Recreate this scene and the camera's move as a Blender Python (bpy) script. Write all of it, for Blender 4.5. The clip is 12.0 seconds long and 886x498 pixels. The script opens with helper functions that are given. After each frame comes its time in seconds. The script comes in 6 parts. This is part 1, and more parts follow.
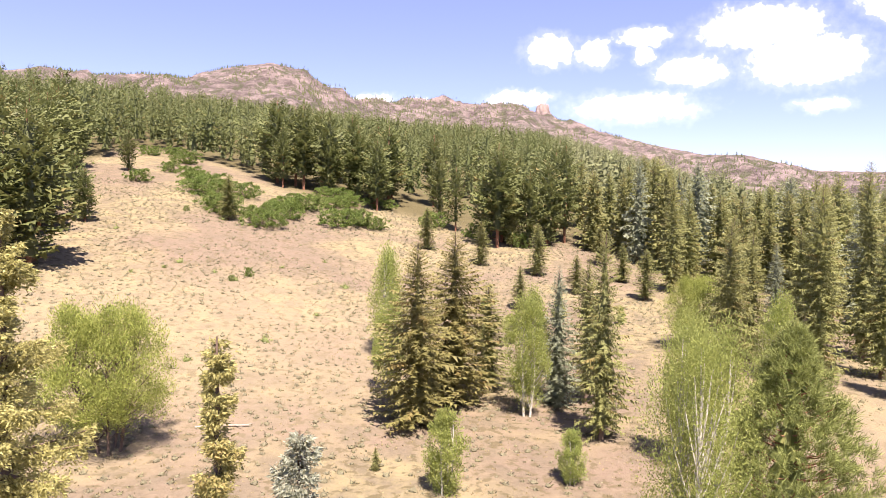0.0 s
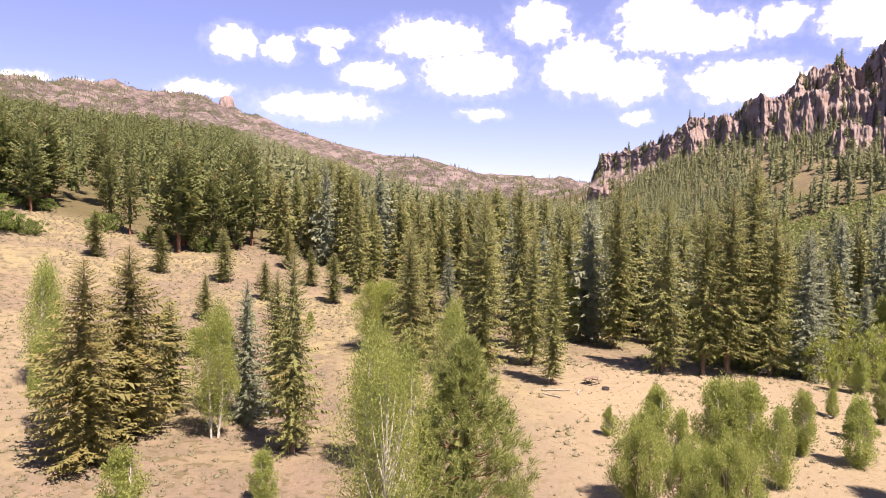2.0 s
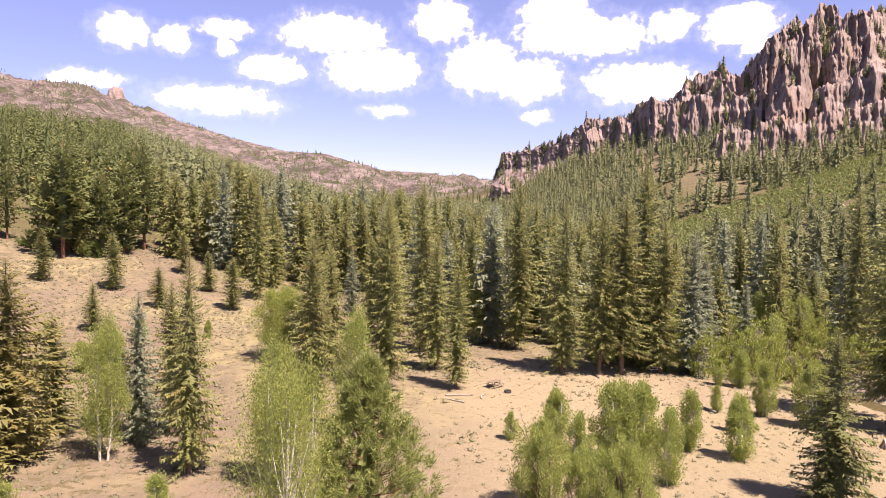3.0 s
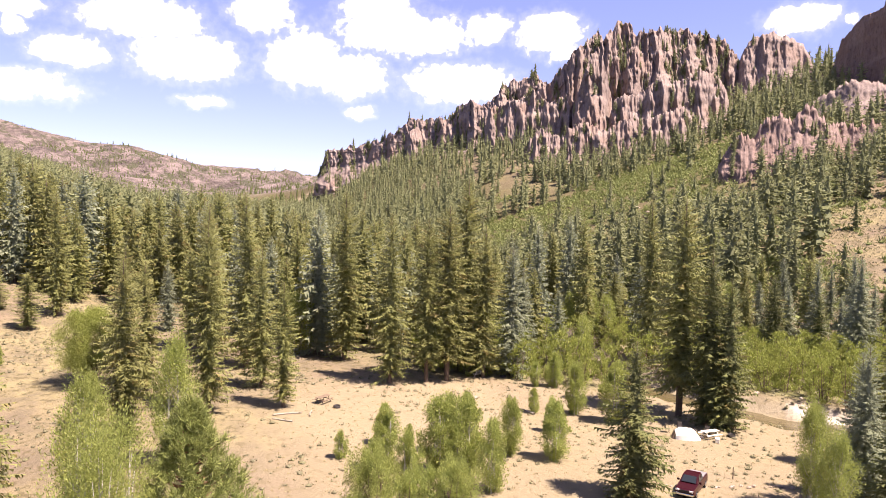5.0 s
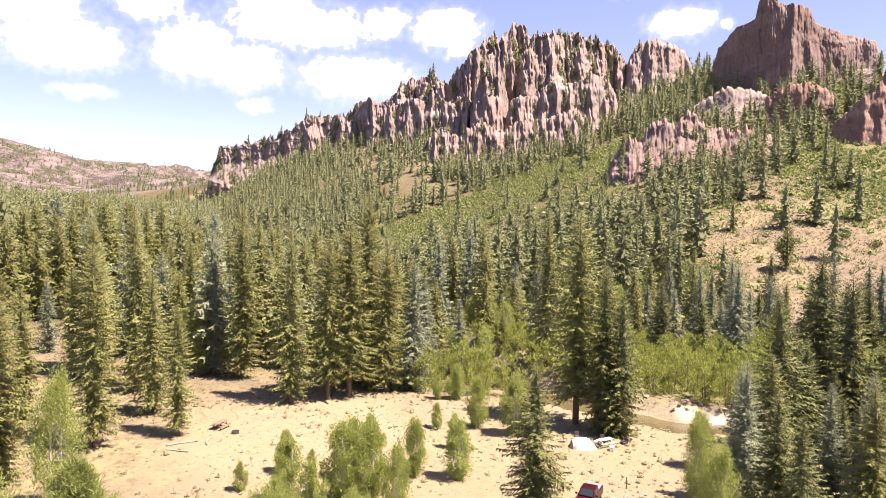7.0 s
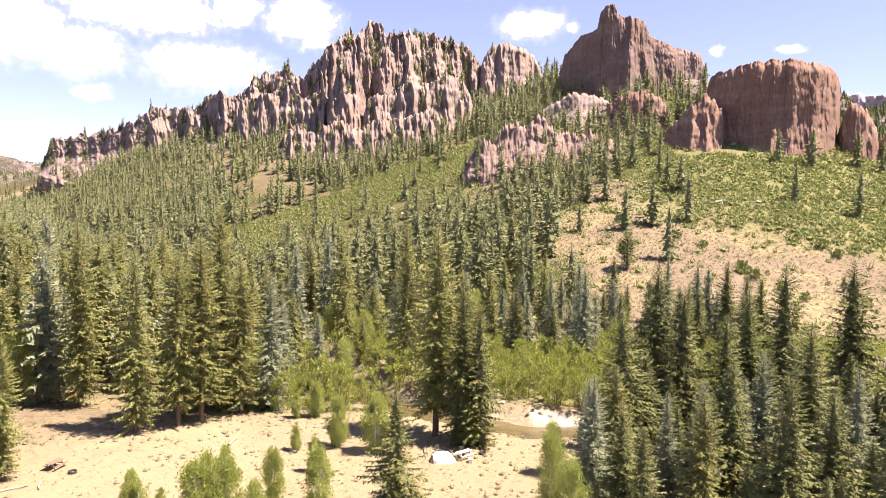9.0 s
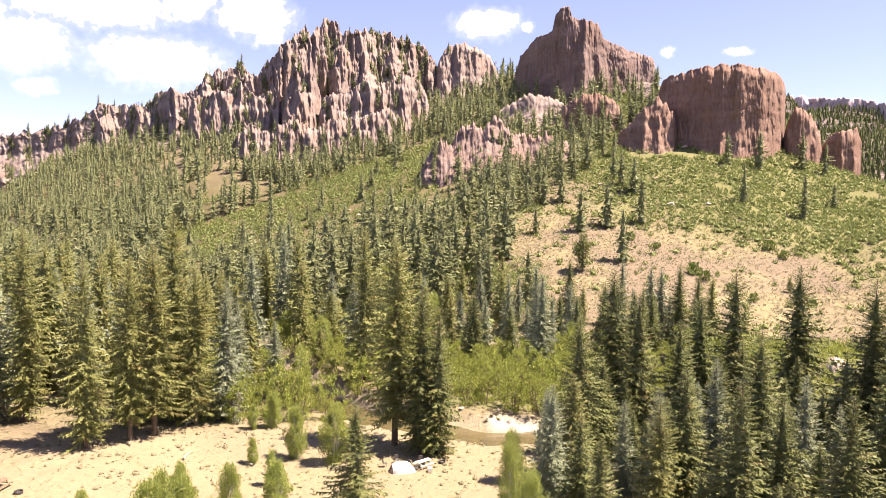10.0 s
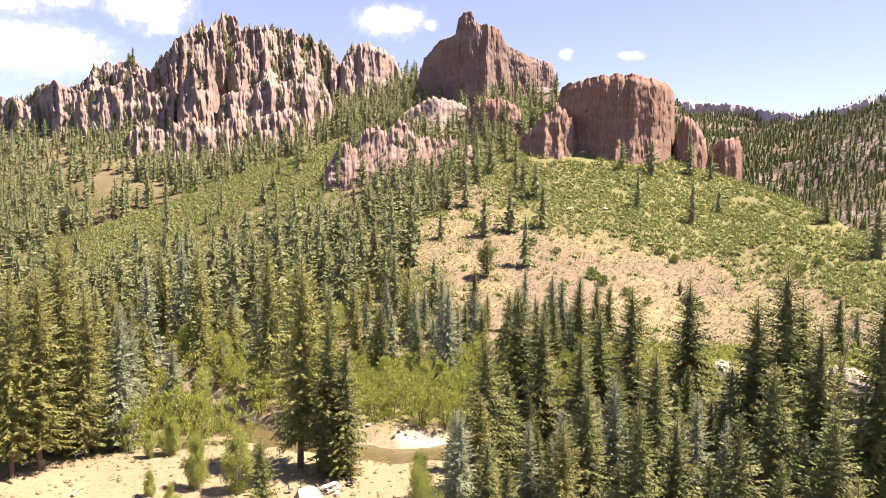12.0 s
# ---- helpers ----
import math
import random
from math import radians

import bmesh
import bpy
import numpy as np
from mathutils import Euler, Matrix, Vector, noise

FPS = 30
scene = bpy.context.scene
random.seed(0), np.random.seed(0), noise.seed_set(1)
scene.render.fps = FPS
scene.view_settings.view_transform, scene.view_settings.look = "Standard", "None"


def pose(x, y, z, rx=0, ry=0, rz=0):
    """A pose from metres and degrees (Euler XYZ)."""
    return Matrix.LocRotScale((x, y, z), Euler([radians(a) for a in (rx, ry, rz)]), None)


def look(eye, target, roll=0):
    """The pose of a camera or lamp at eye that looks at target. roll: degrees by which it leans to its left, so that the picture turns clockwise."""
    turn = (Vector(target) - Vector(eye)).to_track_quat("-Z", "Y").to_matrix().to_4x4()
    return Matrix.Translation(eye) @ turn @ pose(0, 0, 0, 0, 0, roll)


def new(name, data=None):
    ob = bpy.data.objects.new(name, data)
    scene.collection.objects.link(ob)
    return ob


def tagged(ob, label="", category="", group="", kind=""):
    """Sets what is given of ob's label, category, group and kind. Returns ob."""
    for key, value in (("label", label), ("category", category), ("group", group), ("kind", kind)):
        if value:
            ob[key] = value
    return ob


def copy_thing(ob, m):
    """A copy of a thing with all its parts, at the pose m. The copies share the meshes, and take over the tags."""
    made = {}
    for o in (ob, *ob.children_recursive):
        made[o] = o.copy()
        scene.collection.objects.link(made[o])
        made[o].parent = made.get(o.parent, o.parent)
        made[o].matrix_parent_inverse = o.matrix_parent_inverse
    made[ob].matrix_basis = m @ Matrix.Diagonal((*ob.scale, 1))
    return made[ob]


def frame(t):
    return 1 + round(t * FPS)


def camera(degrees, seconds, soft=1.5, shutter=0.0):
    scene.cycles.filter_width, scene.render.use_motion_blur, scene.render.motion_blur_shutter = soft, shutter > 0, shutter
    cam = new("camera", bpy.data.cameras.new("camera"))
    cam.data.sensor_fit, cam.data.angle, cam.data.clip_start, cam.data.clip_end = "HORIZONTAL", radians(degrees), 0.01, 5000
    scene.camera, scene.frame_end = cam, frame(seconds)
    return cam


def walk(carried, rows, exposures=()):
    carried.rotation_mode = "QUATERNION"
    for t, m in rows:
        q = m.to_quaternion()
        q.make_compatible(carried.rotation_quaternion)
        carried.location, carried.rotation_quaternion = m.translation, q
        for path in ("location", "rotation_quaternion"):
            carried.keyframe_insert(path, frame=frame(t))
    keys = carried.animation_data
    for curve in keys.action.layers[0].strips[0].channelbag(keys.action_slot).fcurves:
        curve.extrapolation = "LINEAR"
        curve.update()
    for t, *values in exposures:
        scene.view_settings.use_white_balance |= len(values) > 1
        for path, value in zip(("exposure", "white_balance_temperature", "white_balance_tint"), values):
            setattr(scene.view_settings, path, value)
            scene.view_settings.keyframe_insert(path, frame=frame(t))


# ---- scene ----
EXPO = 2.1
cam = camera(63.82, 12.0, soft=0.9)
PATH = [
    (0.0, pose(-0.000, -0.000, 19.606, 86.840, -0.912, -3.302)),
    (0.5, pose(0.048, 0.051, 19.929, 86.865, -1.138, -9.799)),
    (1.0, pose(0.073, 0.157, 20.291, 86.943, -1.253, -17.747)),
    (1.5, pose(0.062, 0.278, 20.663, 87.011, -1.332, -24.173)),
    (2.0, pose(0.095, 0.364, 21.098, 87.017, -1.312, -28.019)),
    (2.5, pose(0.203, 0.416, 21.633, 86.974, -1.207, -31.551)),
    (3.0, pose(0.309, 0.462, 22.248, 86.928, -1.235, -35.703)),
    (3.2, pose(0.351, 0.481, 22.502, 86.891, -1.206, -37.290)),
    (5.0, pose(0.099, 0.592, 24.354, 86.918, -1.249, -49.708)),
    (5.5, pose(0.120, 0.669, 24.996, 86.866, -1.123, -51.244)),
    (6.0, pose(0.161, 0.740, 25.660, 86.790, -1.131, -53.191)),
    (6.5, pose(0.194, 0.832, 26.332, 86.721, -1.101, -55.783)),
    (7.0, pose(0.285, 0.913, 27.025, 86.656, -0.985, -57.741)),
    (9.0, pose(0.839, 1.129, 29.683, 86.393, -0.918, -69.055)),
    (9.5, pose(0.900, 1.316, 30.323, 86.330, -0.989, -71.287)),
    (10.0, pose(0.965, 1.483, 30.971, 86.291, -0.964, -72.562)),
    (10.5, pose(1.035, 1.598, 31.647, 86.277, -1.002, -74.004)),
    (11.0, pose(1.111, 1.685, 32.318, 86.239, -1.054, -76.196)),
    (11.5, pose(1.170, 1.758, 32.981, 86.236, -1.075, -77.824)),
    (12.0, pose(1.273, 1.794, 33.654, 86.200, -1.072, -80.221)),
]
walk(cam, PATH, [(0, EXPO + 0.04, 6500, 25), (1, EXPO - 0.14, 6650, 28), (3, EXPO - 0.25, 6850, 28), (5.5, EXPO, 6800, 25), (9, EXPO + 0.2, 7000, 22), (12, EXPO + 0.2, 7200, 20)])

# ---------------------------------------------------------------- light
SUN_AZ, SUN_EL = 167.0, 61.0


def bearing(az, el):
    """Unit vector at a bearing from +y, clockwise, and a height angle, in degrees."""
    a, e = radians(az), radians(el)
    return Vector((math.sin(a) * math.cos(e), math.cos(a) * math.cos(e), math.sin(e)))


sun = new("sun", bpy.data.lights.new("sun", "SUN"))
sun.data.energy, sun.data.angle, sun.data.color = 4.2, radians(0.53), (1.0, 0.92, 0.79)
sun.matrix_world = look(bearing(SUN_AZ, SUN_EL) * 200, (0, 0, 0))

# cumulus: bearing, height, half width, half height, in degrees
CLOUDS = [
    (11.7, 12.4, 2.0, 1.2), (15.1, 12.1, 1.3, 1.0), (18.7, 12.1, 0.9, 0.7), (18.7, 13.2, 2.2, 0.6), (22.0, 10.6, 2.4, 1.2), (26.9, 13.3, 4.2, 1.6), (30.0, 10.9, 4.0, 1.7),
    (35.3, 14.7, 2.4, 1.5), (38.5, 11.4, 2.8, 2.2), (42.0, 10.4, 3.2, 1.7), (46.5, 13.6, 5.6, 1.6), (44.5, 15.2, 3.0, 1.4), (50.8, 10.0, 4.2, 1.6), (53.0, 14.2, 1.8, 1.1),
]
CLOUDS2 = [
    (57.9, 13.8, 2.6, 1.5), (58.9, 12.2, 1.2, 0.7), (18.0, 8.0, 4.6, 1.0), (31.0, 7.7, 1.7, 0.5), (43.1, 7.5, 1.1, 0.5), (9.0, 8.8, 2.7, 0.6), (75.8, 13.9, 2.5, 1.0), (79.3, 13.6, 0.5, 0.4), (72.0, 16.6, 2.0, 0.6),
    (-2.2, 8.6, 1.6, 0.5), (-6.8, 8.8, 1.9, 0.6), (0.9, 8.3, 1.2, 0.4), (89.8, 11.4, 0.45, 0.4), (94.5, 11.3, 0.8, 0.35), (66, 16.6, 1.0, 0.4),
    (48, 17.8, 3.5, 1.2), (-40, 16, 5, 1.6), (130, 14, 6, 2), (170, 22, 7, 2.5), (-110, 18, 8, 2.4), (-70, 26, 7, 2.2), (60, 32, 8, 2.5), (10, 30, 7, 2.2),
]


def build_world():
    world = bpy.data.worlds.new("sky")
    scene.world = world
    world.use_nodes = True
    nt = world.node_tree
    nt.nodes.clear()

    def node(kind, **kw):
        n = nt.nodes.new(kind)
        for k, v in kw.items():
            setattr(n, k, v)
        return n

    def put(socket, v):
        if isinstance(v, bpy.types.NodeSocket):
            nt.links.new(v, socket)
        else:
            socket.default_value = v

    def mathn(op, a, b=0.0, c=0.0):
        n = node("ShaderNodeMath", operation=op)
        put(n.inputs[0], a), put(n.inputs[1], b), put(n.inputs[2], c)
        return n.outputs[0]

    sky = node("ShaderNodeTexSky", sky_type="NISHITA")
    sky.sun_disc = False
    sky.sun_elevation, sky.sun_rotation = radians(SUN_EL), radians(SUN_AZ)
    sky.altitude, sky.air_density, sky.dust_density, sky.ozone_density = 2600, 1.0, 1.6, 3.0
    co = node("ShaderNodeTexCoord").outputs["Generated"]
    sep = node("ShaderNodeSeparateXYZ")
    put(sep.inputs[0], co)
    az = mathn("MULTIPLY", mathn("ARCTAN2", sep.outputs[0], sep.outputs[1]), 57.2958)
    el = mathn("MULTIPLY", mathn("ARCSINE", sep.outputs[2]), 57.2958)
    flat = node("ShaderNodeCombineXYZ")
    put(flat.inputs[0], az), put(flat.inputs[1], el)
    big = node("ShaderNodeTexNoise")
    big.inputs["Scale"].default_value, big.inputs["Detail"].default_value, big.inputs["Roughness"].default_value = 0.42, 7, 0.62
    put(big.inputs["Vector"], flat.outputs[0])
    shift = node("ShaderNodeVectorMath", operation="MULTIPLY_ADD")
    put(shift.inputs[0], big.outputs["Color"])
    shift.inputs[1].default_value, shift.inputs[2].default_value = (2.6, 1.7, 0), (-1.3, -0.85, 0)
    warped = node("ShaderNodeVectorMath", operation="ADD")
    put(warped.inputs[0], flat.outputs[0]), put(warped.inputs[1], shift.outputs[0])
    least = None
    for a, e, w, h in CLOUDS + CLOUDS2:
        m = node("ShaderNodeVectorMath", operation="SUBTRACT")
        put(m.inputs[0], warped.outputs[0])
        m.inputs[1].default_value = (a, e, 0)
        k = node("ShaderNodeVectorMath", operation="MULTIPLY")
        put(k.inputs[0], m.outputs[0])
        k.inputs[1].default_value = (1.32 / w, 1.32 / h, 0)
        ln = node("ShaderNodeVectorMath", operation="LENGTH")
        put(ln.inputs[0], k.outputs[0])
        least = ln.outputs["Value"] if least is None else mathn("MINIMUM", least, ln.outputs["Value"])
    fine = node("ShaderNodeTexNoise")
    fine.inputs["Scale"].default_value, fine.inputs["Detail"].default_value = 1.5, 4
    put(fine.inputs["Vector"], flat.outputs[0])
    edge = mathn("MULTIPLY_ADD", fine.outputs[0], 1.25, mathn("SUBTRACT", least, 0.6))
    mask = node("ShaderNodeMapRange", interpolation_type="SMOOTHSTEP")
    put(mask.inputs[0], edge)
    mask.inputs[1].default_value, mask.inputs[2].default_value, mask.inputs[3].default_value, mask.inputs[4].default_value = 1.5, 0.78, 0, 1
    veil = node("ShaderNodeMapRange", interpolation_type="SMOOTHSTEP")
    put(veil.inputs[0], edge)
    veil.inputs[1].default_value, veil.inputs[2].default_value, veil.inputs[3].default_value, veil.inputs[4].default_value = 2.1, 0.9, 0, 0.12
    cover = mathn("MAXIMUM", mask.outputs[0], veil.outputs[0])
    # summer haze low over the ridges
    tint = node("ShaderNodeMix", data_type="RGBA")
    put(tint.inputs[0], cover)
    haze = node("ShaderNodeMix", data_type="RGBA")
    haze.inputs[0].default_value = 0.07
    cool = node("ShaderNodeMix", data_type="RGBA", blend_type="MULTIPLY")
    cool.inputs[0].default_value = 1.0
    put(cool.inputs[6], sky.outputs[0])
    cool.inputs[7].default_value = (0.96, 0.83, 1.02, 1)
    put(haze.inputs[6], cool.outputs[2])
    haze.inputs[7].default_value = (7.4, 7.8, 9.2, 1)
    put(tint.inputs[6], haze.outputs[2])
    tint.inputs[7].default_value = (12.0, 12.0, 12.3, 1)
    bg = node("ShaderNodeBackground")
    put(bg.inputs[0], tint.outputs[2])
    bg.inputs[1].default_value = 0.055
    out = node("ShaderNodeOutputWorld")
    put(out.inputs[0], bg.outputs[0])


build_world()

# ---------------------------------------------------------------- materials


class Mat:
    """A small helper to wire node materials."""

    def __init__(self, name, rough=0.8, spec=0.3):
        self.m = bpy.data.materials.new(name)
        self.m.use_nodes = True
        self.nt = self.m.node_tree
        self.bsdf = self.nt.nodes["Principled BSDF"]
        self.bsdf.inputs["Roughness"].default_value = rough
        self.bsdf.inputs["Specular IOR Level"].default_value = spec

    def node(self, kind, **kw):
        n = self.nt.nodes.new(kind)
        for k, v in kw.items():
            setattr(n, k, v)
        return n

    def put(self, socket, v):
        if isinstance(v, bpy.types.NodeSocket):
            self.nt.links.new(v, socket)
        else:
            socket.default_value = v

    def math(self, op, a, b=0.0):
        n = self.node("ShaderNodeMath", operation=op)
        self.put(n.inputs[0], a), self.put(n.inputs[1], b)
        return n.outputs[0]

    def place(self, scale=(1, 1, 1), local=False):
        co = self.node("ShaderNodeTexCoord").outputs["Object"] if local else self.node("ShaderNodeNewGeometry").outputs["Position"]
        mp = self.node("ShaderNodeMapping")
        self.put(mp.inputs[0], co)
        mp.inputs["Scale"].default_value = scale
        return mp.outputs[0]

    def noise(self, scale, detail=4, rough=0.6, vec=None):
        n = self.node("ShaderNodeTexNoise")
        n.inputs["Scale"].default_value, n.inputs["Detail"].default_value, n.inputs["Roughness"].default_value = scale, detail, rough
        if vec is not None:
            self.put(n.inputs["Vector"], vec)
        return n.outputs[0]

    def range(self, v, a, b, c=0.0, d=1.0):
        n = self.node("ShaderNodeMapRange")
        self.put(n.inputs[0], v)
        for k, x in zip((1, 2, 3, 4), (a, b, c, d)):
            n.inputs[k].default_value = x
        return n.outputs[0]

    def mix(self, f, a, b, blend="MIX"):
        n = self.node("ShaderNodeMix", data_type="RGBA", blend_type=blend)
        self.put(n.inputs[0], f)
        self.put(n.inputs[6], a if isinstance(a, bpy.types.NodeSocket) else (*a, 1))
        self.put(n.inputs[7], b if isinstance(b, bpy.types.NodeSocket) else (*b, 1))
        return n.outputs[2]

    def attr(self, name):
        n = self.node("ShaderNodeAttribute")
        n.attribute_name = name
        return n.outputs["Fac"]

    def colour(self, c):
        self.put(self.bsdf.inputs["Base Color"], c if isinstance(c, bpy.types.NodeSocket) else (*c, 1))
        return self

    def bump(self, h, strength=0.5, dist=0.1):
        b = self.node("ShaderNodeBump")
        b.inputs["Strength"].default_value, b.inputs["Distance"].default_value = strength, dist
        self.put(b.inputs["Height"], h)
        self.put(self.bsdf.inputs["Normal"], b.outputs[0])
        return self


def plain(name, col, rough=0.7, metal=0.0, vary=0.12, scale=6.0):
    """Painted, woven or cast stuff with slight wear."""
    m = Mat(name, rough)
    v = m.noise(scale, 5, 0.6, m.place(local=True))
    m.colour(m.mix(m.range(v, 0.3, 0.7), [c * (1 - vary) for c in col], [min(1, c * (1 + vary)) for c in col]))
    m.bsdf.inputs["Metallic"].default_value = metal
    m.bump(v, 0.15, 0.01)
    return m.m


def foliage(name, dark, light, dry, dry_amount=0.12, glow=0.35, many=False):
    """Needles or leaves: each clump its own tint, each tree its own shade, some light through the leaf."""
    m = Mat(name, 0.65, 0.25)
    isl = m.node("ShaderNodeNewGeometry").outputs["Random Per Island"]
    obj = m.attr("tint") if many else m.node("ShaderNodeObjectInfo").outputs["Random"]
    c = m.mix(isl, dark, light)
    c = m.mix(m.range(obj, 0, 1, 0.0, 0.4), c, [a * 0.6 + b * 0.4 for a, b in zip(dark, dry)])
    patch = m.noise(0.35, 2, 0.5, m.place())
    c = m.mix(m.math("MULTIPLY", m.range(patch, 0.5, 0.75), m.math("GREATER_THAN", isl, 1 - 3 * dry_amount)), c, dry)
    m.colour(c)
    tr = m.node("ShaderNodeBsdfTranslucent")
    m.put(tr.inputs[0], c)
    mx = m.node("ShaderNodeMixShader")
    mx.inputs[0].default_value = glow
    m.put(mx.inputs[1], m.bsdf.outputs[0]), m.put(mx.inputs[2], tr.outputs[0])
    m.put(m.nt.nodes["Material Output"].inputs[0], mx.outputs[0])
    return m.m


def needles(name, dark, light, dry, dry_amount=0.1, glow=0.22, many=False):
    """Conifer needles: darker at the wood, from old needles and from painted inner shade, lighter at the young tips,
    every bough and every tree its own tone.
    """
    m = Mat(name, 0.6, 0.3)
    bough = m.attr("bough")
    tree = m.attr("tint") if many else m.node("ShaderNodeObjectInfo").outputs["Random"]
    # wood-to-tip tone: needle growth, plus the crown's inner shade painted in
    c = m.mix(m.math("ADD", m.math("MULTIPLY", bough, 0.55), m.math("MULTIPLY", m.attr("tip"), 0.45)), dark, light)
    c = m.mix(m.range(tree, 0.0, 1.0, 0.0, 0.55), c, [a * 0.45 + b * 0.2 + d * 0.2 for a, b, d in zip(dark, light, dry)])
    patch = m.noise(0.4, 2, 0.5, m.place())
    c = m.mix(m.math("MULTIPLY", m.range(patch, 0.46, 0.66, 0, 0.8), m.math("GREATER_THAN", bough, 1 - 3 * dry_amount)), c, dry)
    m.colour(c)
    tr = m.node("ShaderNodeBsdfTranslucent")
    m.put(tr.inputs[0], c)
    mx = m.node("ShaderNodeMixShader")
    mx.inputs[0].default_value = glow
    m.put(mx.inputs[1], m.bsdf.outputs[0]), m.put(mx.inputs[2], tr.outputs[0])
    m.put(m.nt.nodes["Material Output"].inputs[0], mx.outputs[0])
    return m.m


def bark(name, a, b):
    m = Mat(name, 0.9)
    n = m.noise(5, 6, 0.65, m.place((1, 1, 0.25), local=True))
    m.colour(m.mix(m.range(n, 0.3, 0.7), a, b)).bump(n, 0.8, 0.04)
    return m.m


def rock(name, a, b, c, streak=1.0):
    """Volcanic breccia: upright streaks, pale and rusty patches, dark joints, coarse grain."""
    m = Mat(name, 0.92, 0.15)
    up = m.noise(0.34, 7, 0.72, m.place((1, 1, 0.14)))
    lay = m.noise(0.09, 5, 0.6, m.place((0.35, 0.35, 1.8)))
    grain = m.noise(0.9, 9, 0.75, m.place((1, 1, 0.6)))
    wide = m.noise(0.05, 4, 0.6, m.place((1, 1, 0.7)))
    k = m.mix(m.range(up, 0.36, 0.64), a, b)
    k = m.mix(m.range(lay, 0.48, 0.66, 0, 0.7), k, c)
    k = m.mix(m.range(wide, 0.5, 0.66, 0, 0.6), k, [(x + y) * 0.5 * w for x, y, w in zip(a, b, (1.0, 0.86, 0.74))])
    k = m.mix(m.range(grain, 0.5, 0.66, 0.0, 0.75), k, [x * 0.55 for x in a])
    k = m.mix(m.range(m.noise(1.6, 6, 0.7, m.place((1, 1, 0.8))), 0.54, 0.68, 0.0, 0.5), k, [min(1, x * 1.15) for x in b])
    m.colour(k)
    m.bump(m.math("ADD", m.math("MULTIPLY", grain, 1.0), m.math("MULTIPLY", up, 0.8 * streak)), 0.6, 0.5)
    return m.m


def ground_material():
    m = Mat("ground", 0.95, 0.1)
    pos = m.place()
    wide = m.noise(0.035, 4, 0.55, pos)
    mid = m.noise(0.3, 5, 0.65, pos)
    fine = m.noise(2.6, 6, 0.7, pos)
    dots = m.noise(1.1, 3, 0.5, pos)
    soil, straw, grey = (0.152, 0.112, 0.08), (0.212, 0.178, 0.09), (0.1, 0.082, 0.056)
    c = m.mix(m.range(wide, 0.42, 0.56), soil, straw)
    c = m.mix(m.range(mid, 0.40, 0.62, 0, 0.8), c, grey)
    c = m.mix(m.range(fine, 0.35, 0.7, 0, 0.5), c, (0.205, 0.168, 0.115))
    c = m.mix(m.range(dots, 0.55, 0.62, 0, 0.8), c, (0.098, 0.08, 0.043))
    c = m.mix(m.math("MULTIPLY", m.attr("pale"), m.range(mid, 0.3, 0.6, 0.6, 1)), c, (0.228, 0.186, 0.118))
    gr = m.mix(m.range(fine, 0.35, 0.65), (0.1, 0.102, 0.042), (0.155, 0.15, 0.064))
    c = m.mix(m.math("MULTIPLY", m.attr("green"), m.range(mid, 0.3, 0.46)), c, gr)
    c = m.mix(m.attr("litter"), c, m.mix(mid, (0.06, 0.05, 0.026), (0.11, 0.095, 0.045)))
    far = m.noise(0.016, 8, 0.7, m.place((1, 1, 2.2)))
    rk = m.mix(m.range(far, 0.4, 0.6), (0.1, 0.08, 0.073), (0.24, 0.192, 0.176))
    rk = m.mix(m.range(m.noise(0.03, 7, 0.7, m.place((1, 1, 1.0))), 0.50, 0.57, 0, 0.85), rk, (0.075, 0.08, 0.045))
    c = m.mix(m.attr("stone"), c, rk)
    gv = m.mix(m.range(m.noise(3.5, 5, 0.7, pos), 0.35, 0.65), (0.279, 0.246, 0.205), (0.426, 0.394, 0.344))
    c = m.mix(m.attr("gravel"), c, gv)
    m.colour(c)
    b = m.node("ShaderNodeBump")
    b.inputs["Distance"].default_value = 34.0
    m.put(b.inputs["Strength"], m.attr("stone")), m.put(b.inputs["Height"], far)
    m.bump(m.math("ADD", fine, m.math("MULTIPLY", mid, 2.0)), 0.7, 0.25)
    m.put(m.bsdf.inputs["Normal"].links[0].from_node.inputs["Normal"], b.outputs[0])
    return m.m


M_GROUND = ground_material()
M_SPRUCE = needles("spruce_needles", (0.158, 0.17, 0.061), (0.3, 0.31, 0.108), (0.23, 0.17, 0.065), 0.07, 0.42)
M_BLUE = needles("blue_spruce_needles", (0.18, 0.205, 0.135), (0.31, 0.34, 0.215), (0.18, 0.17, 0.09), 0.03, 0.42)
# darker spruce copy: deep green with the clump's shaded sides put into the colour
M_DARK_SPRUCE = needles("shaded_spruce_needles", (0.075, 0.092, 0.033), (0.19, 0.208, 0.068), (0.2, 0.15, 0.06), 0.05, 0.22)
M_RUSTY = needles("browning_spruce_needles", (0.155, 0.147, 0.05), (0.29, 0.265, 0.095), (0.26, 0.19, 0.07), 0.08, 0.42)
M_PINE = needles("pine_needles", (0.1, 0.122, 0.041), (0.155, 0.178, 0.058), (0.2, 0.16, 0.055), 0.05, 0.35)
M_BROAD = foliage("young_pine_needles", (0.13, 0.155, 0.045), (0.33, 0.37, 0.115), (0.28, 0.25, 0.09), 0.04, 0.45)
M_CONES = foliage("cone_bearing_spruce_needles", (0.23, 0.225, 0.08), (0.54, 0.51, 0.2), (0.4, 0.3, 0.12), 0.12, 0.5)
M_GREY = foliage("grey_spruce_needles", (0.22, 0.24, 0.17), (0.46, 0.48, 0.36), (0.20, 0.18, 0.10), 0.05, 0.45)
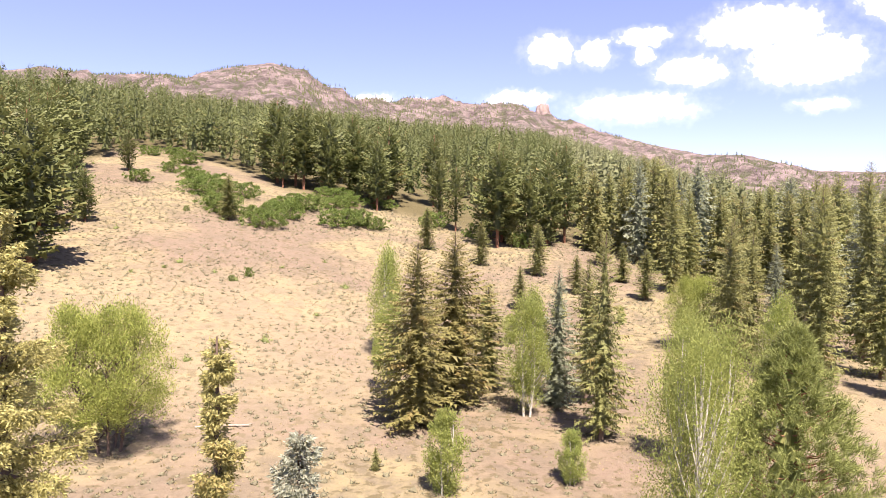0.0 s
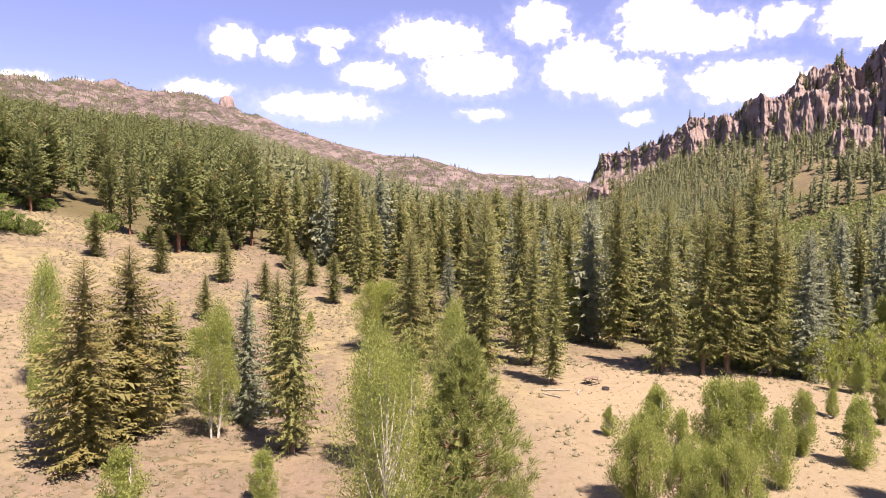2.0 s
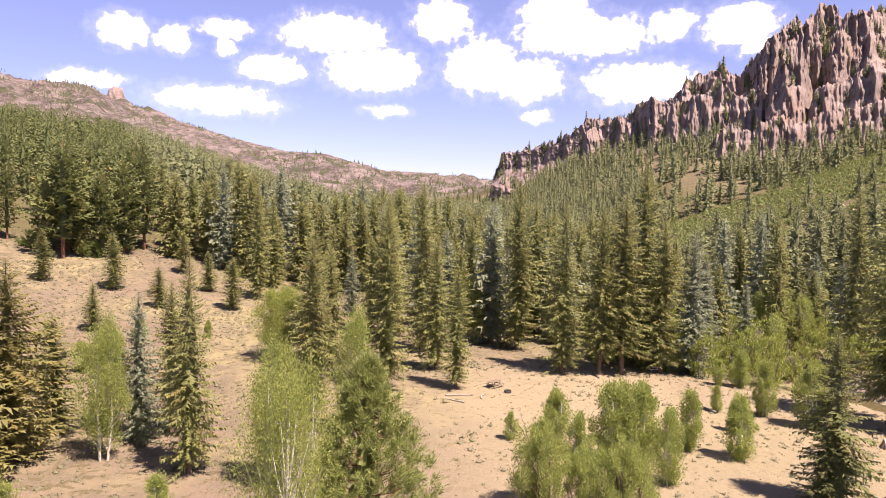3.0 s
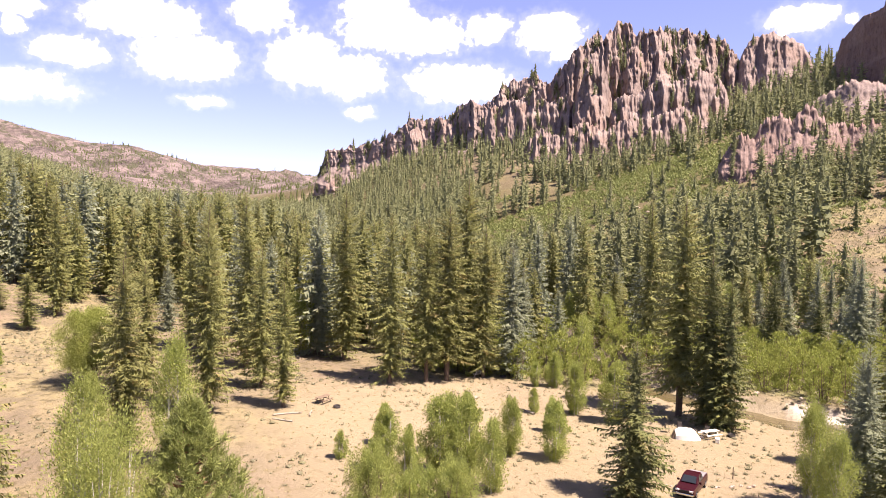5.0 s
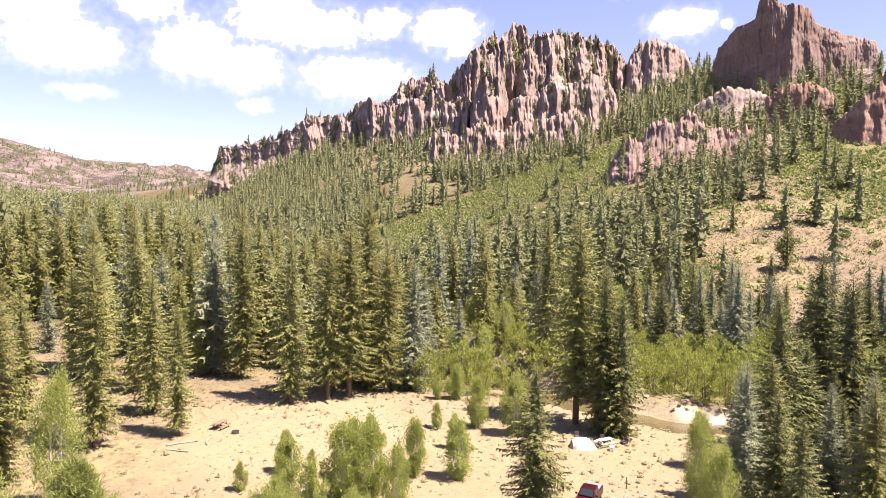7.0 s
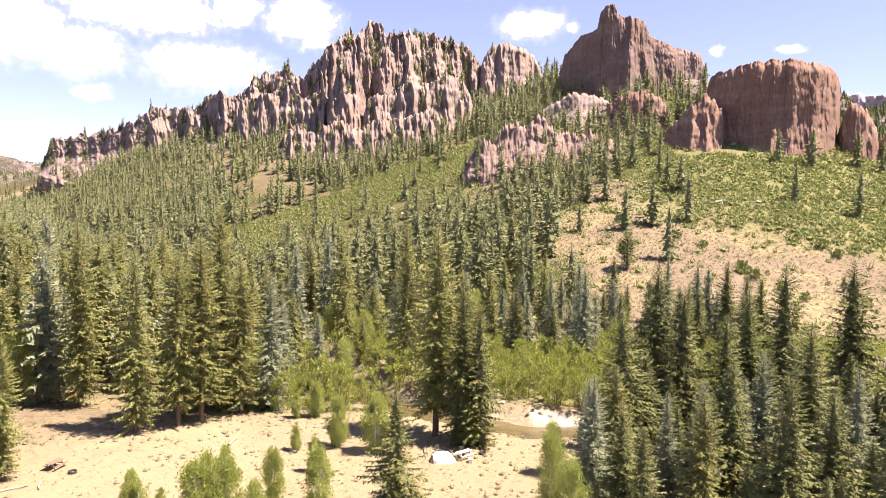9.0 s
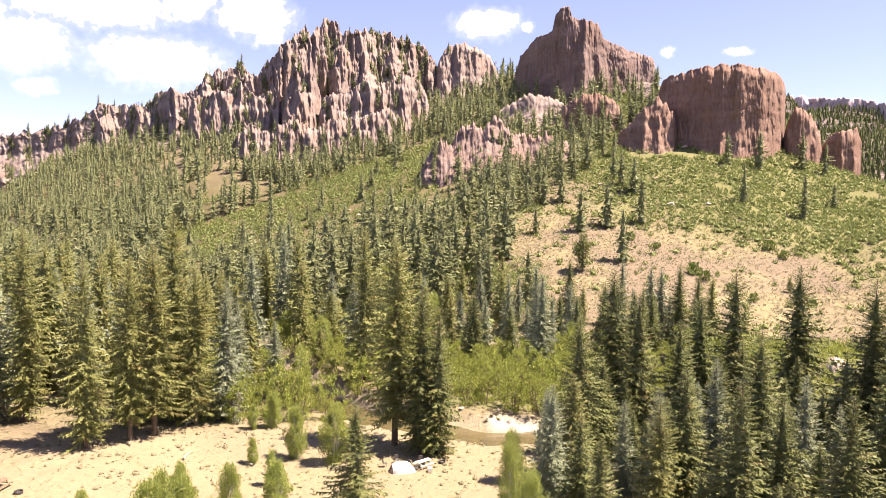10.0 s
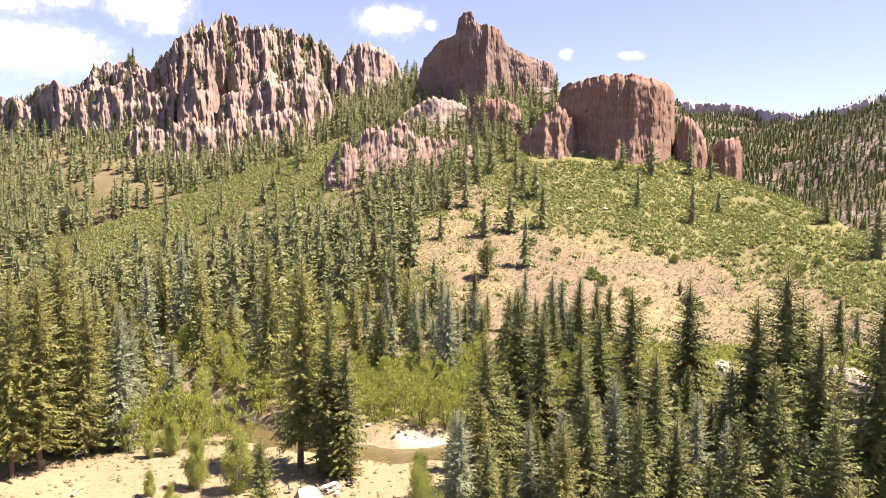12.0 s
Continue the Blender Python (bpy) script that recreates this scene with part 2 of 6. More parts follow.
# greyer and bluer than the near spruces: air haze put into the needle colour
M_HAZY_WOOD = needles("hazy_wood_needles", (0.142, 0.16, 0.076), (0.275, 0.294, 0.135), (0.23, 0.2, 0.09), 0.04, 0.42, True)
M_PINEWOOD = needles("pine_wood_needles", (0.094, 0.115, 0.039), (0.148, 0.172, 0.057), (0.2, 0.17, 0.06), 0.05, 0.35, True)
M_ASPEN = foliage("aspen_leaves", (0.215, 0.262, 0.07), (0.405, 0.455, 0.135), (0.33, 0.30, 0.08), 0.06, 0.55)
M_WILLOW = foliage("willow_leaves", (0.145, 0.18, 0.038), (0.38, 0.42, 0.1), (0.27, 0.26, 0.07), 0.08, 0.4)
M_OAK = foliage("scrub_oak_leaves", (0.14, 0.17, 0.056), (0.235, 0.272, 0.092), (0.20, 0.20, 0.06), 0.06, 0.35)
M_THICKET = foliage("thicket_oak_leaves", (0.06, 0.098, 0.02), (0.2, 0.27, 0.06), (0.2, 0.21, 0.06), 0.05, 0.35)
M_SAGE = foliage("sagebrush_leaves", (0.17, 0.154, 0.095), (0.275, 0.252, 0.158), (0.26, 0.25, 0.12), 0.2, 0.45)
M_STRAW = foliage("dry_grass_blades", (0.22, 0.175, 0.085), (0.36, 0.30, 0.15), (0.27, 0.25, 0.10), 0.1, 0.3)
M_BARK = bark("spruce_bark", (0.07, 0.048, 0.034), (0.17, 0.12, 0.085))
M_PBARK = bark("pine_bark", (0.13, 0.06, 0.034), (0.27, 0.135, 0.075))
M_ABARK = bark("aspen_bark", (0.30, 0.28, 0.22), (0.52, 0.50, 0.43))
M_DEAD = bark("weathered_wood", (0.18, 0.15, 0.115), (0.34, 0.3, 0.245))
M_ROCK = rock("cliff_rock", (0.152, 0.116, 0.102), (0.229, 0.18, 0.16), (0.283, 0.232, 0.208))
M_RED = rock("tower_rock", (0.15, 0.094, 0.073), (0.245, 0.158, 0.122), (0.3, 0.208, 0.165))
M_TOWER = rock("dark_tower_rock", (0.135, 0.096, 0.083), (0.21, 0.152, 0.133), (0.26, 0.195, 0.172))
M_BANK = rock("pale_bank_soil", (0.27, 0.215, 0.175), (0.4, 0.335, 0.28), (0.47, 0.4, 0.34), 0.5)
# pale purple cast of distance haze put into this rock's colour
M_HAZY_ROCK = rock("hazy_cliff_rock", (0.32, 0.265, 0.28), (0.46, 0.385, 0.4), (0.5, 0.44, 0.45))
M_STONE = rock("loose_stone", (0.24, 0.19, 0.15), (0.40, 0.33, 0.27), (0.48, 0.42, 0.35), 0.3)

# ---------------------------------------------------------------- terrain
_tab = np.random.RandomState(7).rand(256, 256)


def vnoise(x, y, seed=0, crisp=False):
    """Value noise from 0 to 1 on arrays, smooth or with creases."""
    x = np.asarray(x, float) + 37.7 * seed
    y = np.asarray(y, float) + 91.3 * seed
    xi, yi = np.floor(x).astype(int), np.floor(y).astype(int)
    fx, fy = x - xi, y - yi
    if not crisp:
        fx, fy = fx * fx * (3 - 2 * fx), fy * fy * (3 - 2 * fy)
    a, b = _tab[xi & 255, yi & 255], _tab[(xi + 1) & 255, yi & 255]
    c, d = _tab[xi & 255, (yi + 1) & 255], _tab[(xi + 1) & 255, (yi + 1) & 255]
    return (a + (b - a) * fx) * (1 - fy) + (c + (d - c) * fx) * fy


def fbm(x, y, octaves=4, seed=0):
    s, amp, tot = 0.0, 1.0, 0.0
    for k in range(octaves):
        s = s + amp * vnoise(x * 2 ** k, y * 2 ** k, seed + k)
        tot += amp
        amp *= 0.5
    return s / tot


def ridged(x, y, octaves=4, seed=0):
    s, amp, tot = 0.0, 1.0, 0.0
    for k in range(octaves):
        s = s + amp * (1 - np.abs(2 * vnoise(x * 2 ** k, y * 2 ** k, seed + k) - 1))
        tot += amp
        amp *= 0.5
    return s / tot


def smooth(a, b, x):
    t = np.clip((x - a) / (b - a), 0, 1)
    return t * t * (3 - 2 * t)


# the east side of the valley by bearing (degrees from +y, clockwise): foot of the slope, foot of the cliffs, height there
E_AZ = [20, 30, 38, 42, 48, 55, 62, 68, 74, 80, 86, 90, 96, 100, 104, 108, 112, 118, 130]
E_FOOT = [900, 700, 500, 330, 240, 190, 170, 160, 155, 150, 150, 150, 150, 150, 150, 150, 150, 150, 150]
E_RIM = [1800, 1400, 1000, 750, 600, 500, 450, 470, 490, 430, 400, 345, 330, 340, 320, 290, 250, 220, 200]
E_UP = [5, 12, 30, 60, 71, 70, 62, 76, 105, 95, 91, 70, 60, 49, 41, 32, 21, 12, 6]



def eased(values):
    """A table of the east side by whole degrees, rounded so that the slope has no creases."""
    v = np.interp(np.arange(10, 141), E_AZ, values)
    for _ in range(6):
        v = np.convolve(np.pad(v, 1, "edge"), (0.25, 0.5, 0.25), "valid")
    return v


E_FOOT, E_RIM, E_UP = eased(E_FOOT), eased(E_RIM), eased(E_UP)
E_AZ = np.arange(10, 141)

# far skylines: bearing, height angle in degrees
W_SKY = [(-60, 8.5), (-28, 9.0), (-26, 9.5), (-22.6, 9.1), (-19.6, 9.5), (-16.5, 9.4), (-13.6, 10.3), (-10.3, 11.0), (-8.6, 10.7), (-6, 9.4),
         (-4.2, 8.3), (-0.6, 8.2), (3.2, 8.7), (7, 8.1), (9.5, 8.0), (11.5, 7.5), (15.2, 6.2), (19.3, 5.3), (23, 4.5), (26, 4.45), (30.7, 3.2), (34, 3.1), (36.7, 2.75), (42, 2.4), (50, 2)]
S_SKY = [(90, 7.4), (97, 8.1), (100.5, 7.9), (104.7, 7.2), (106.6, 6.7), (108.7, 7.2), (111.6, 8.3), (116, 10), (125, 11), (150, 10), (180, 9)]

RIVER = [(122, -160), (124, -70), (120, -22), (104, 6), (94.6, 24), (97, 42), (105, 56), (134, 88), (168, 132), (216, 204), (300, 330), (430, 560)]
_rp = np.array(RIVER, float)


def river_distance(x, y):
    best = np.full(np.shape(x), 1e9)
    for (ax, ay), (bx, by) in zip(_rp[:-1], _rp[1:]):
        ux, uy = bx - ax, by - ay
        t = np.clip(((x - ax) * ux + (y - ay) * uy) / (ux * ux + uy * uy), 0, 1)
        best = np.minimum(best, np.hypot(x - ax - t * ux, y - ay - t * uy))
    return best


def height(x, y):
    """Ground height in metres; the camp meadow is near 0."""
    x, y = np.asarray(x, float), np.asarray(y, float)
    d = np.hypot(x, y) + 1e-6
    az = np.degrees(np.arctan2(x, y))
    # west hill
    s = -0.574 * x + 0.819 * y - 64 + 6 * (fbm(x / 60, y / 60, 2, 3) - 0.5)
    rise = 0.215 * 14 * np.logaddexp(0, s / 14)
    crest = np.interp(az, [-40, -10, 5, 15, 30], [104, 98, 92, 80, 62])
    hill = crest * np.tanh(rise / crest) * (0.92 + 0.16 * fbm(x / 90, y / 90, 3, 5))
    hill = hill * (1 - 0.62 * smooth(11, 30, az) * smooth(150, 380, d))
    # east side
    foot, rim, up = np.interp(az, E_AZ, E_FOOT), np.interp(az, E_AZ, E_RIM), np.interp(az, E_AZ, E_UP)
    t = np.clip((d - foot) / (rim - foot), 0, 1)
    east = up * t ** np.interp(az, [58, 68, 84, 92], [1.45, 1.2, 1.2, 1.42]) + 7 * t * (1 - t) * 4 * (fbm(x / 45, y / 45, 3, 9) - 0.5)
    behind = np.clip(d - rim, 0, None)
    keep = smooth(101, 96, az)
    keep = keep * smooth(38, 45, az) + (1 - smooth(38, 45, az)) * 0.0
    east = east + keep * (22 * smooth(0, 60, behind) - 0.05 * np.clip(behind - 150, 0, None)) - smooth(96, 101, az) * 0.28 * np.minimum(behind, 320)
    east = np.where(az < 20, 0, east) * smooth(20, 32, az) * smooth(175, 125, az)
    east = np.maximum(east, -12)
    # flat valley floor
    z = np.maximum(hill, 0) + east + 0.9 * (fbm(x / 25, y / 25, 3, 1) - 0.5) + 1.2 * smooth(20, 75, y) * smooth(15, 50, x) - 0.9 * smooth(30, 15, x) - 1.0 * smooth(60, 0, x) * smooth(90, 20, y)
    rd = river_distance(x, y)
    z = z - 2.4 * smooth(6.5, 3.0, rd)
    z = z + 0.3 * smooth(5, 3, np.hypot(((x - 99.4) * 0.92 + (y - 24) * 0.38) / 0.24, ((y - 24) * 0.92 - (x - 99.4) * 0.38) / 2.0))
    # cut bank beyond the river
    bank = smooth(12, 16, rd) * smooth(128, 136, d) * smooth(76, 84, az) * smooth(118, 112, az)
    z = z + 3.5 * bank * smooth(60, 25, rd) * (0.4 + 0.9 * vnoise(x / 14, y / 14, 4))
    # far mountains
    wa, we = zip(*W_SKY)
    dist = np.interp(az, [-60, -10, -5, 5, 12, 25, 37, 50], [2300, 2300, 2600, 2900, 3000, 2300, 2600, 2800])
    top = 20 + dist * np.tan(np.radians(np.interp(az, wa, we)))
    near = np.interp(az, [-60, 0, 15, 30, 50], [700, 700, 950, 1500, 1700])
    q = np.clip((d - near) / (dist - near), 0, 1)
    rough = ridged(x / 420, y / 420, 5, 11) - 0.62 + 0.35 * (ridged(x / 95, y / 95, 3, 15) - 0.6)
    fade = np.clip(1 - (d - dist) / 1500, 0, 1)
    mount = top * np.minimum(q ** 1.15, fade) + 200 * rough * q * (1 - 0.93 * smooth(0.8, 1, q))
    mount = mount * smooth(52, 44, az) * smooth(-75, -62, az)
    wa, we = zip(*S_SKY)
    dist = np.interp(az, [90, 104, 108, 125], [1700, 1600, 1250, 1050])
    top = 30 + dist * np.tan(np.radians(np.interp(az, wa, we)))
    q = np.clip((d - 520) / (dist - 520), 0, 1)
    fade = np.clip(1 - (d - dist) / 1800, 0, 1)
    rough = ridged(x / 230, y / 230, 5, 21) - 0.6
    south = top * np.minimum(q ** 1.1, fade) + 110 * rough * q * (1 - 0.93 * smooth(0.85, 1, q))
    south = south * smooth(88, 97, az)
    calm = 1 - smooth(0, 0.55, np.where(az < 60, (d - near) / 1400, 0))
    return z * calm + np.maximum(mount, 0) + np.maximum(south, 0)


def hz(x, y):
    return float(height(np.array([x]), np.array([y]))[0])

# ---------------------------------------------------------------- mesh helpers


def mesh_from(name, verts, faces, mats, smooth_shade=False, attrs=None):
    """A mesh from numpy arrays: faces is an array n x 3 or n x 4."""
    me = bpy.data.meshes.new(name)
    verts = np.asarray(verts, np.float32)
    faces = np.asarray(faces, np.int32)
    n, k = faces.shape
    me.vertices.add(len(verts))
    me.vertices.foreach_set("co", verts.ravel())
    me.loops.add(n * k)
    me.loops.foreach_set("vertex_index", faces.ravel())
    me.polygons.add(n)
    me.polygons.foreach_set("loop_start", np.arange(0, n * k, k, dtype=np.int32))
    if smooth_shade:
        me.polygons.foreach_set("use_smooth", np.ones(n, bool))
    for key, values in (attrs or {}).items():
        at = me.attributes.new(key, "FLOAT", "POINT")
        at.data.foreach_set("value", np.asarray(values, np.float32).ravel())
    for m in mats if isinstance(mats, (list, tuple)) else [mats]:
        me.materials.append(m)
    me.update()
    me.validate()
    return me


def part(name, data, material, parent, label=""):
    """One mesh object under a thing or a part, from a bmesh or a ready mesh."""
    if isinstance(data, bmesh.types.BMesh):
        me = bpy.data.meshes.new(name)
        data.to_mesh(me)
        data.free()
        me.materials.append(material)
        data = me
    ob = new(name, data)
    ob.parent = parent
    return tagged(ob, label)


def grid_faces(rows, cols, wrap=False):
    r, c = np.meshgrid(np.arange(rows - 1), np.arange(cols if wrap else cols - 1), indexing="ij")
    c2 = (c + 1) % cols
    return np.stack([r * cols + c, r * cols + c2, (r + 1) * cols + c2, (r + 1) * cols + c], -1).reshape(-1, 4)


# ---------------------------------------------------------------- ground
GREEN_AZ = [(55, 0), (62, 0.35), (72, 0.7), (80, 0.9), (88, 1), (100, 1), (112, 0.9), (125, 0.5)]


def west_edge(az):
    """How far up the west hill the open meadow reaches, by bearing."""
    return np.interp(az, [-36, -27, -24, -20, -16, -12, -9, -4, 0, 5, 9, 13, 17, 22, 29, 40], [96, 111, 196, 266, 242, 203, 181, 173, 149, 133, 113, 116, 104, 90, 71, 56])


OPENING = [(239, 208), (287, 188), (313, 164), (361, 155), (376, 121), (310, 94.5), (287, 113), (272, 143), (246, 156), (225, 159)]


def clearing(x, y):
    """1 inside the open brushy spur among the woods of the east slope."""
    inside = np.zeros(np.shape(x), bool)
    for (ax, ay), (bx, by) in zip(OPENING, OPENING[1:] + OPENING[:1]):
        inside ^= ((ay > y) != (by > y)) & (x < (bx - ax) * (y - ay) / (by - ay + 1e-9) + ax)
    return inside * 1.0


def before_clearing(x, y):
    """1 just down the slope from the open spur, where the trees are low and few."""
    return np.maximum.reduce([clearing(x * k, y * k) for k in (1.06, 1.12, 1.2)]) * (1 - clearing(x, y))


def glade(x, y):
    """1 in the dry grass opening far up the valley."""
    return smooth(4.2, 2.6, np.abs(np.degrees(np.arctan2(x, y)) - 25.6)) * smooth(375, 400, np.hypot(x, y)) * smooth(560, 540, np.hypot(x, y))


def zones(x, y):
    """Cover of the ground at a place: green brush, forest litter, bare stone, gravel, pale trodden soil."""
    d = np.hypot(x, y)
    az = np.degrees(np.arctan2(x, y))
    foot, rim = np.interp(az, E_AZ, E_FOOT), np.interp(az, E_AZ, E_RIM)
    t = (d - foot) / (rim - foot)
    n = fbm(x / 30, y / 30, 3, 31)
    ga, gv = zip(*GREEN_AZ)
    green = np.interp(az, ga, gv) * smooth(0.42, 0.58, t + 0.35 * (n - 0.5)) * smooth(1.25, 1.0, t) * (az > 40)
    green = np.maximum(green * (1 - 0.75 * smooth(80, 72, az)), 0.6 * smooth(42, 50, az) * smooth(84, 74, az) * smooth(0.02, 0.2, t) * smooth(0.62, 0.5, t) * smooth(0.42, 0.56, n))
    rd = river_distance(x, y)
    green = np.maximum(green, 0.9 * smooth(7, 10, rd) * smooth(45, 25, rd + 20 * (n - 0.5)) * smooth(96, 104, d))
    green = np.maximum(green, 0.8 * clearing(x, y))
    s = -0.574 * x + 0.819 * y
    litter = smooth(-4, 14, s - west_edge(az) + 20 * (n - 0.5)) * smooth(1500, 900, d) * smooth(60, 40, az)
    litter = np.maximum(litter, 0.85 * smooth(24, 36, az + 20 * (n - 0.5)) * smooth(95, 120, d) * smooth(110, 135, np.hypot(x - 30, y - 10)) * smooth(80, 66, az) * smooth(0.9, 0.5, t) * (d < 1500))
    far = smooth(1000, 1300, d) * (az < 55) + smooth(560, 700, d) * (az >= 55) * smooth(0.42, 0.56, fbm(x / 130, y / 130, 4, 91) + 0.22 * smooth(600, 1300, d))
    litter = np.maximum(litter, smooth(420, 560, d) * (az >= 95))
    stone = np.maximum(far, smooth(0.9, 1.0, t) * smooth(30, 40, az) * smooth(99, 95, az))
    gravel = 0.2 * smooth(6, 5, rd) * (rd > 3)
    bar = smooth(4.5, 3.2, np.hypot(((x - 99.4) * 0.92 + (y - 24) * 0.38) / 0.24, ((y - 24) * 0.92 - (x - 99.4) * 0.38) / 2.0))
    gravel = np.maximum(gravel, bar)
    pale = smooth(45, 25, np.hypot(x - 66, y - 34)) * 0.8 + smooth(18, 8, np.hypot(x - 60, y - 62)) * 0.5 + smooth(40, 20, np.hypot(x + 25, y - 85)) * 0.35
    scar = 0.8 * smooth(1.0, 0.5, np.hypot((x - 184) / 12, (y + 9 + 0.25 * (x - 184)) / 3.2) + 1.6 * (fbm(x / 5, y / 5, 3, 77) - 0.5)) + smooth(5, 2, np.abs(d - 139)) * smooth(92, 96, az) * smooth(112, 108, az) * smooth(0.42, 0.5, vnoise(x / 11, y / 11, 8))
    pale = np.clip(pale, 0, 1) * (1 - green)
    far_scar = smooth(1.0, 0.6, np.hypot((x - 500) / 34, (y - 640) / 48) + 0.8 * (fbm(x / 25, y / 25, 3, 79) - 0.5))
    open_far = np.maximum(glade(x, y), far_scar)
    litter, pale, stone = litter * (1 - open_far), np.maximum(pale, 0.8 * open_far), stone * (1 - open_far)
    return green, litter, stone, gravel, np.clip(pale + scar, 0, 1)


def build_ground():
    rings = [0.0] + sorted(list(np.geomspace(6, 4600, 300)) + list(np.linspace(1500, 3050, 60)))
    az = np.concatenate([np.arange(-36, 120, 0.3), np.arange(120, 324, 2.0)])
    R, A = np.meshgrid(rings, np.radians(az), indexing="ij")
    x, y = R * np.sin(A), R * np.cos(A)
    z = height(x, y)
    g, l, s, v, p = zones(x, y)
    me = mesh_from("ground", np.stack([x, y, z], -1).reshape(-1, 3), grid_faces(len(rings), len(az), True)[:, ::-1], M_GROUND, True,
                   {"green": g, "litter": l, "stone": np.clip(s, 0, 1), "gravel": v, "pale": p})
    tagged(new("ground", me), "dry straw-coloured valley meadow rising to brushy slopes and far ridges", "ground", kind="structure")


build_ground()


def build_river():
    pts = [Vector((a, b, 0)) for a, b in RIVER]
    rows = []
    for i in range(len(pts) - 1):
        for k in range(12):
            rows.append(pts[i].lerp(pts[i + 1], k / 12))
    vs, fs = [], []
    for i, p in enumerate(rows):
        q = rows[min(i + 1, len(rows) - 1)] - rows[max(i - 1, 0)]
        side = Vector((q.y, -q.x, 0)).normalized()
        for w in ((-4.5, -1.5, 1.5, 4.5) if p.y < 46 else (-3.5, -1.2, 1.2, 3.5)):
            o = p + side * w
            vs.append((o.x, o.y, -1.75 + 0.012 * max(0, p.y - 60)))
    m = Mat("river_water", 0.12, 0.5)
    n = m.noise(1.2, 4, 0.6, m.place((1, 0.5, 1)))
    m.colour(m.mix(n, (0.05, 0.04, 0.02), (0.12, 0.095, 0.045))).bump(n, 0.35, 0.15)
    tagged(new("water", mesh_from("water", vs, grid_faces(len(rows), 4), m.m, True)), "shallow brown mountain river between gravel banks", "river", kind="structure")


build_river()

# ---------------------------------------------------------------- cliffs


def hash01(a, b=0.0):
    v = np.sin(np.floor(a) * 127.1 + np.floor(b) * 311.7) * 43758.5453
    return v - np.floor(v)


CLIFF_FACES = []


def fins(u, z, low, top, width, seed, least=0.45):
    """Upright buttresses: how far each stands out, 0 to 1. They have sharp crests, differ in width and depth, and end in points of their own height."""
    w = u / width + 1.9 * vnoise(u / (2.3 * width), u * 0, seed) + 0.3 * (fbm(u / width, z / (1.3 * width), 3, seed + 2) - 0.5)
    c = np.floor(w)
    x = 2 * (w - c) - 1
    skew = 0.5 * (hash01(c, seed + 3) - 0.5)
    tri = np.where(x < skew, (x + 1) / (skew + 1), (1 - x) / (1 - skew))
    end = low + (top - low) * (least + (1.06 - least) * hash01(c, seed + 9) ** 0.6)
    own = np.clip(1 - (z - end + 0.8 * width * (1 - tri)) / (0.7 * width), 0, 1)
    return (0.3 + 0.7 * hash01(c, seed + 2)) * np.clip(tri, 0, 1) ** 1.1 * own, tri


def carved(a, b, seed):
    """Gullies and ribs that branch and fade, sharp at the crest, from large to small."""
    s, amp = 0.0, 1.0
    for k in range(6):
        q = 1 - np.abs(2 * vnoise(a * 2.03 ** k + 0.37 * b * 2 ** k, b * 1.6 ** k, seed + k, True) - 1)
        s = s + amp * (q ** 1.4 - 0.42)
        amp *= 0.52
    return s


def facets(a, b, seed, tilt=1.0):
    """Broken rock faces: every block of a random pattern has its own depth and its own slant."""
    ia, ib = np.floor(a), np.floor(b)
    best = np.full(a.shape, 1e9)
    out = np.zeros(a.shape)
    for da in (-1, 0, 1):
        for db in (-1, 0, 1):
            ca, cb = ia + da, ib + db
            pa, pb = ca + hash01(ca + 17 * seed, cb), cb + hash01(ca, cb + 29 * seed)
            q = (a - pa) ** 2 + (b - pb) ** 2
            v = hash01(ca + 3.1 * seed, cb + 7) - 0.5 + tilt * ((a - pa) * 2 * (hash01(ca + 41, cb + seed) - 0.5) + (b - pb) * (hash01(ca + 59, cb + seed) - 0.62))
            out = np.where(q < best, v, out)
            best = np.minimum(q, best)
    return out


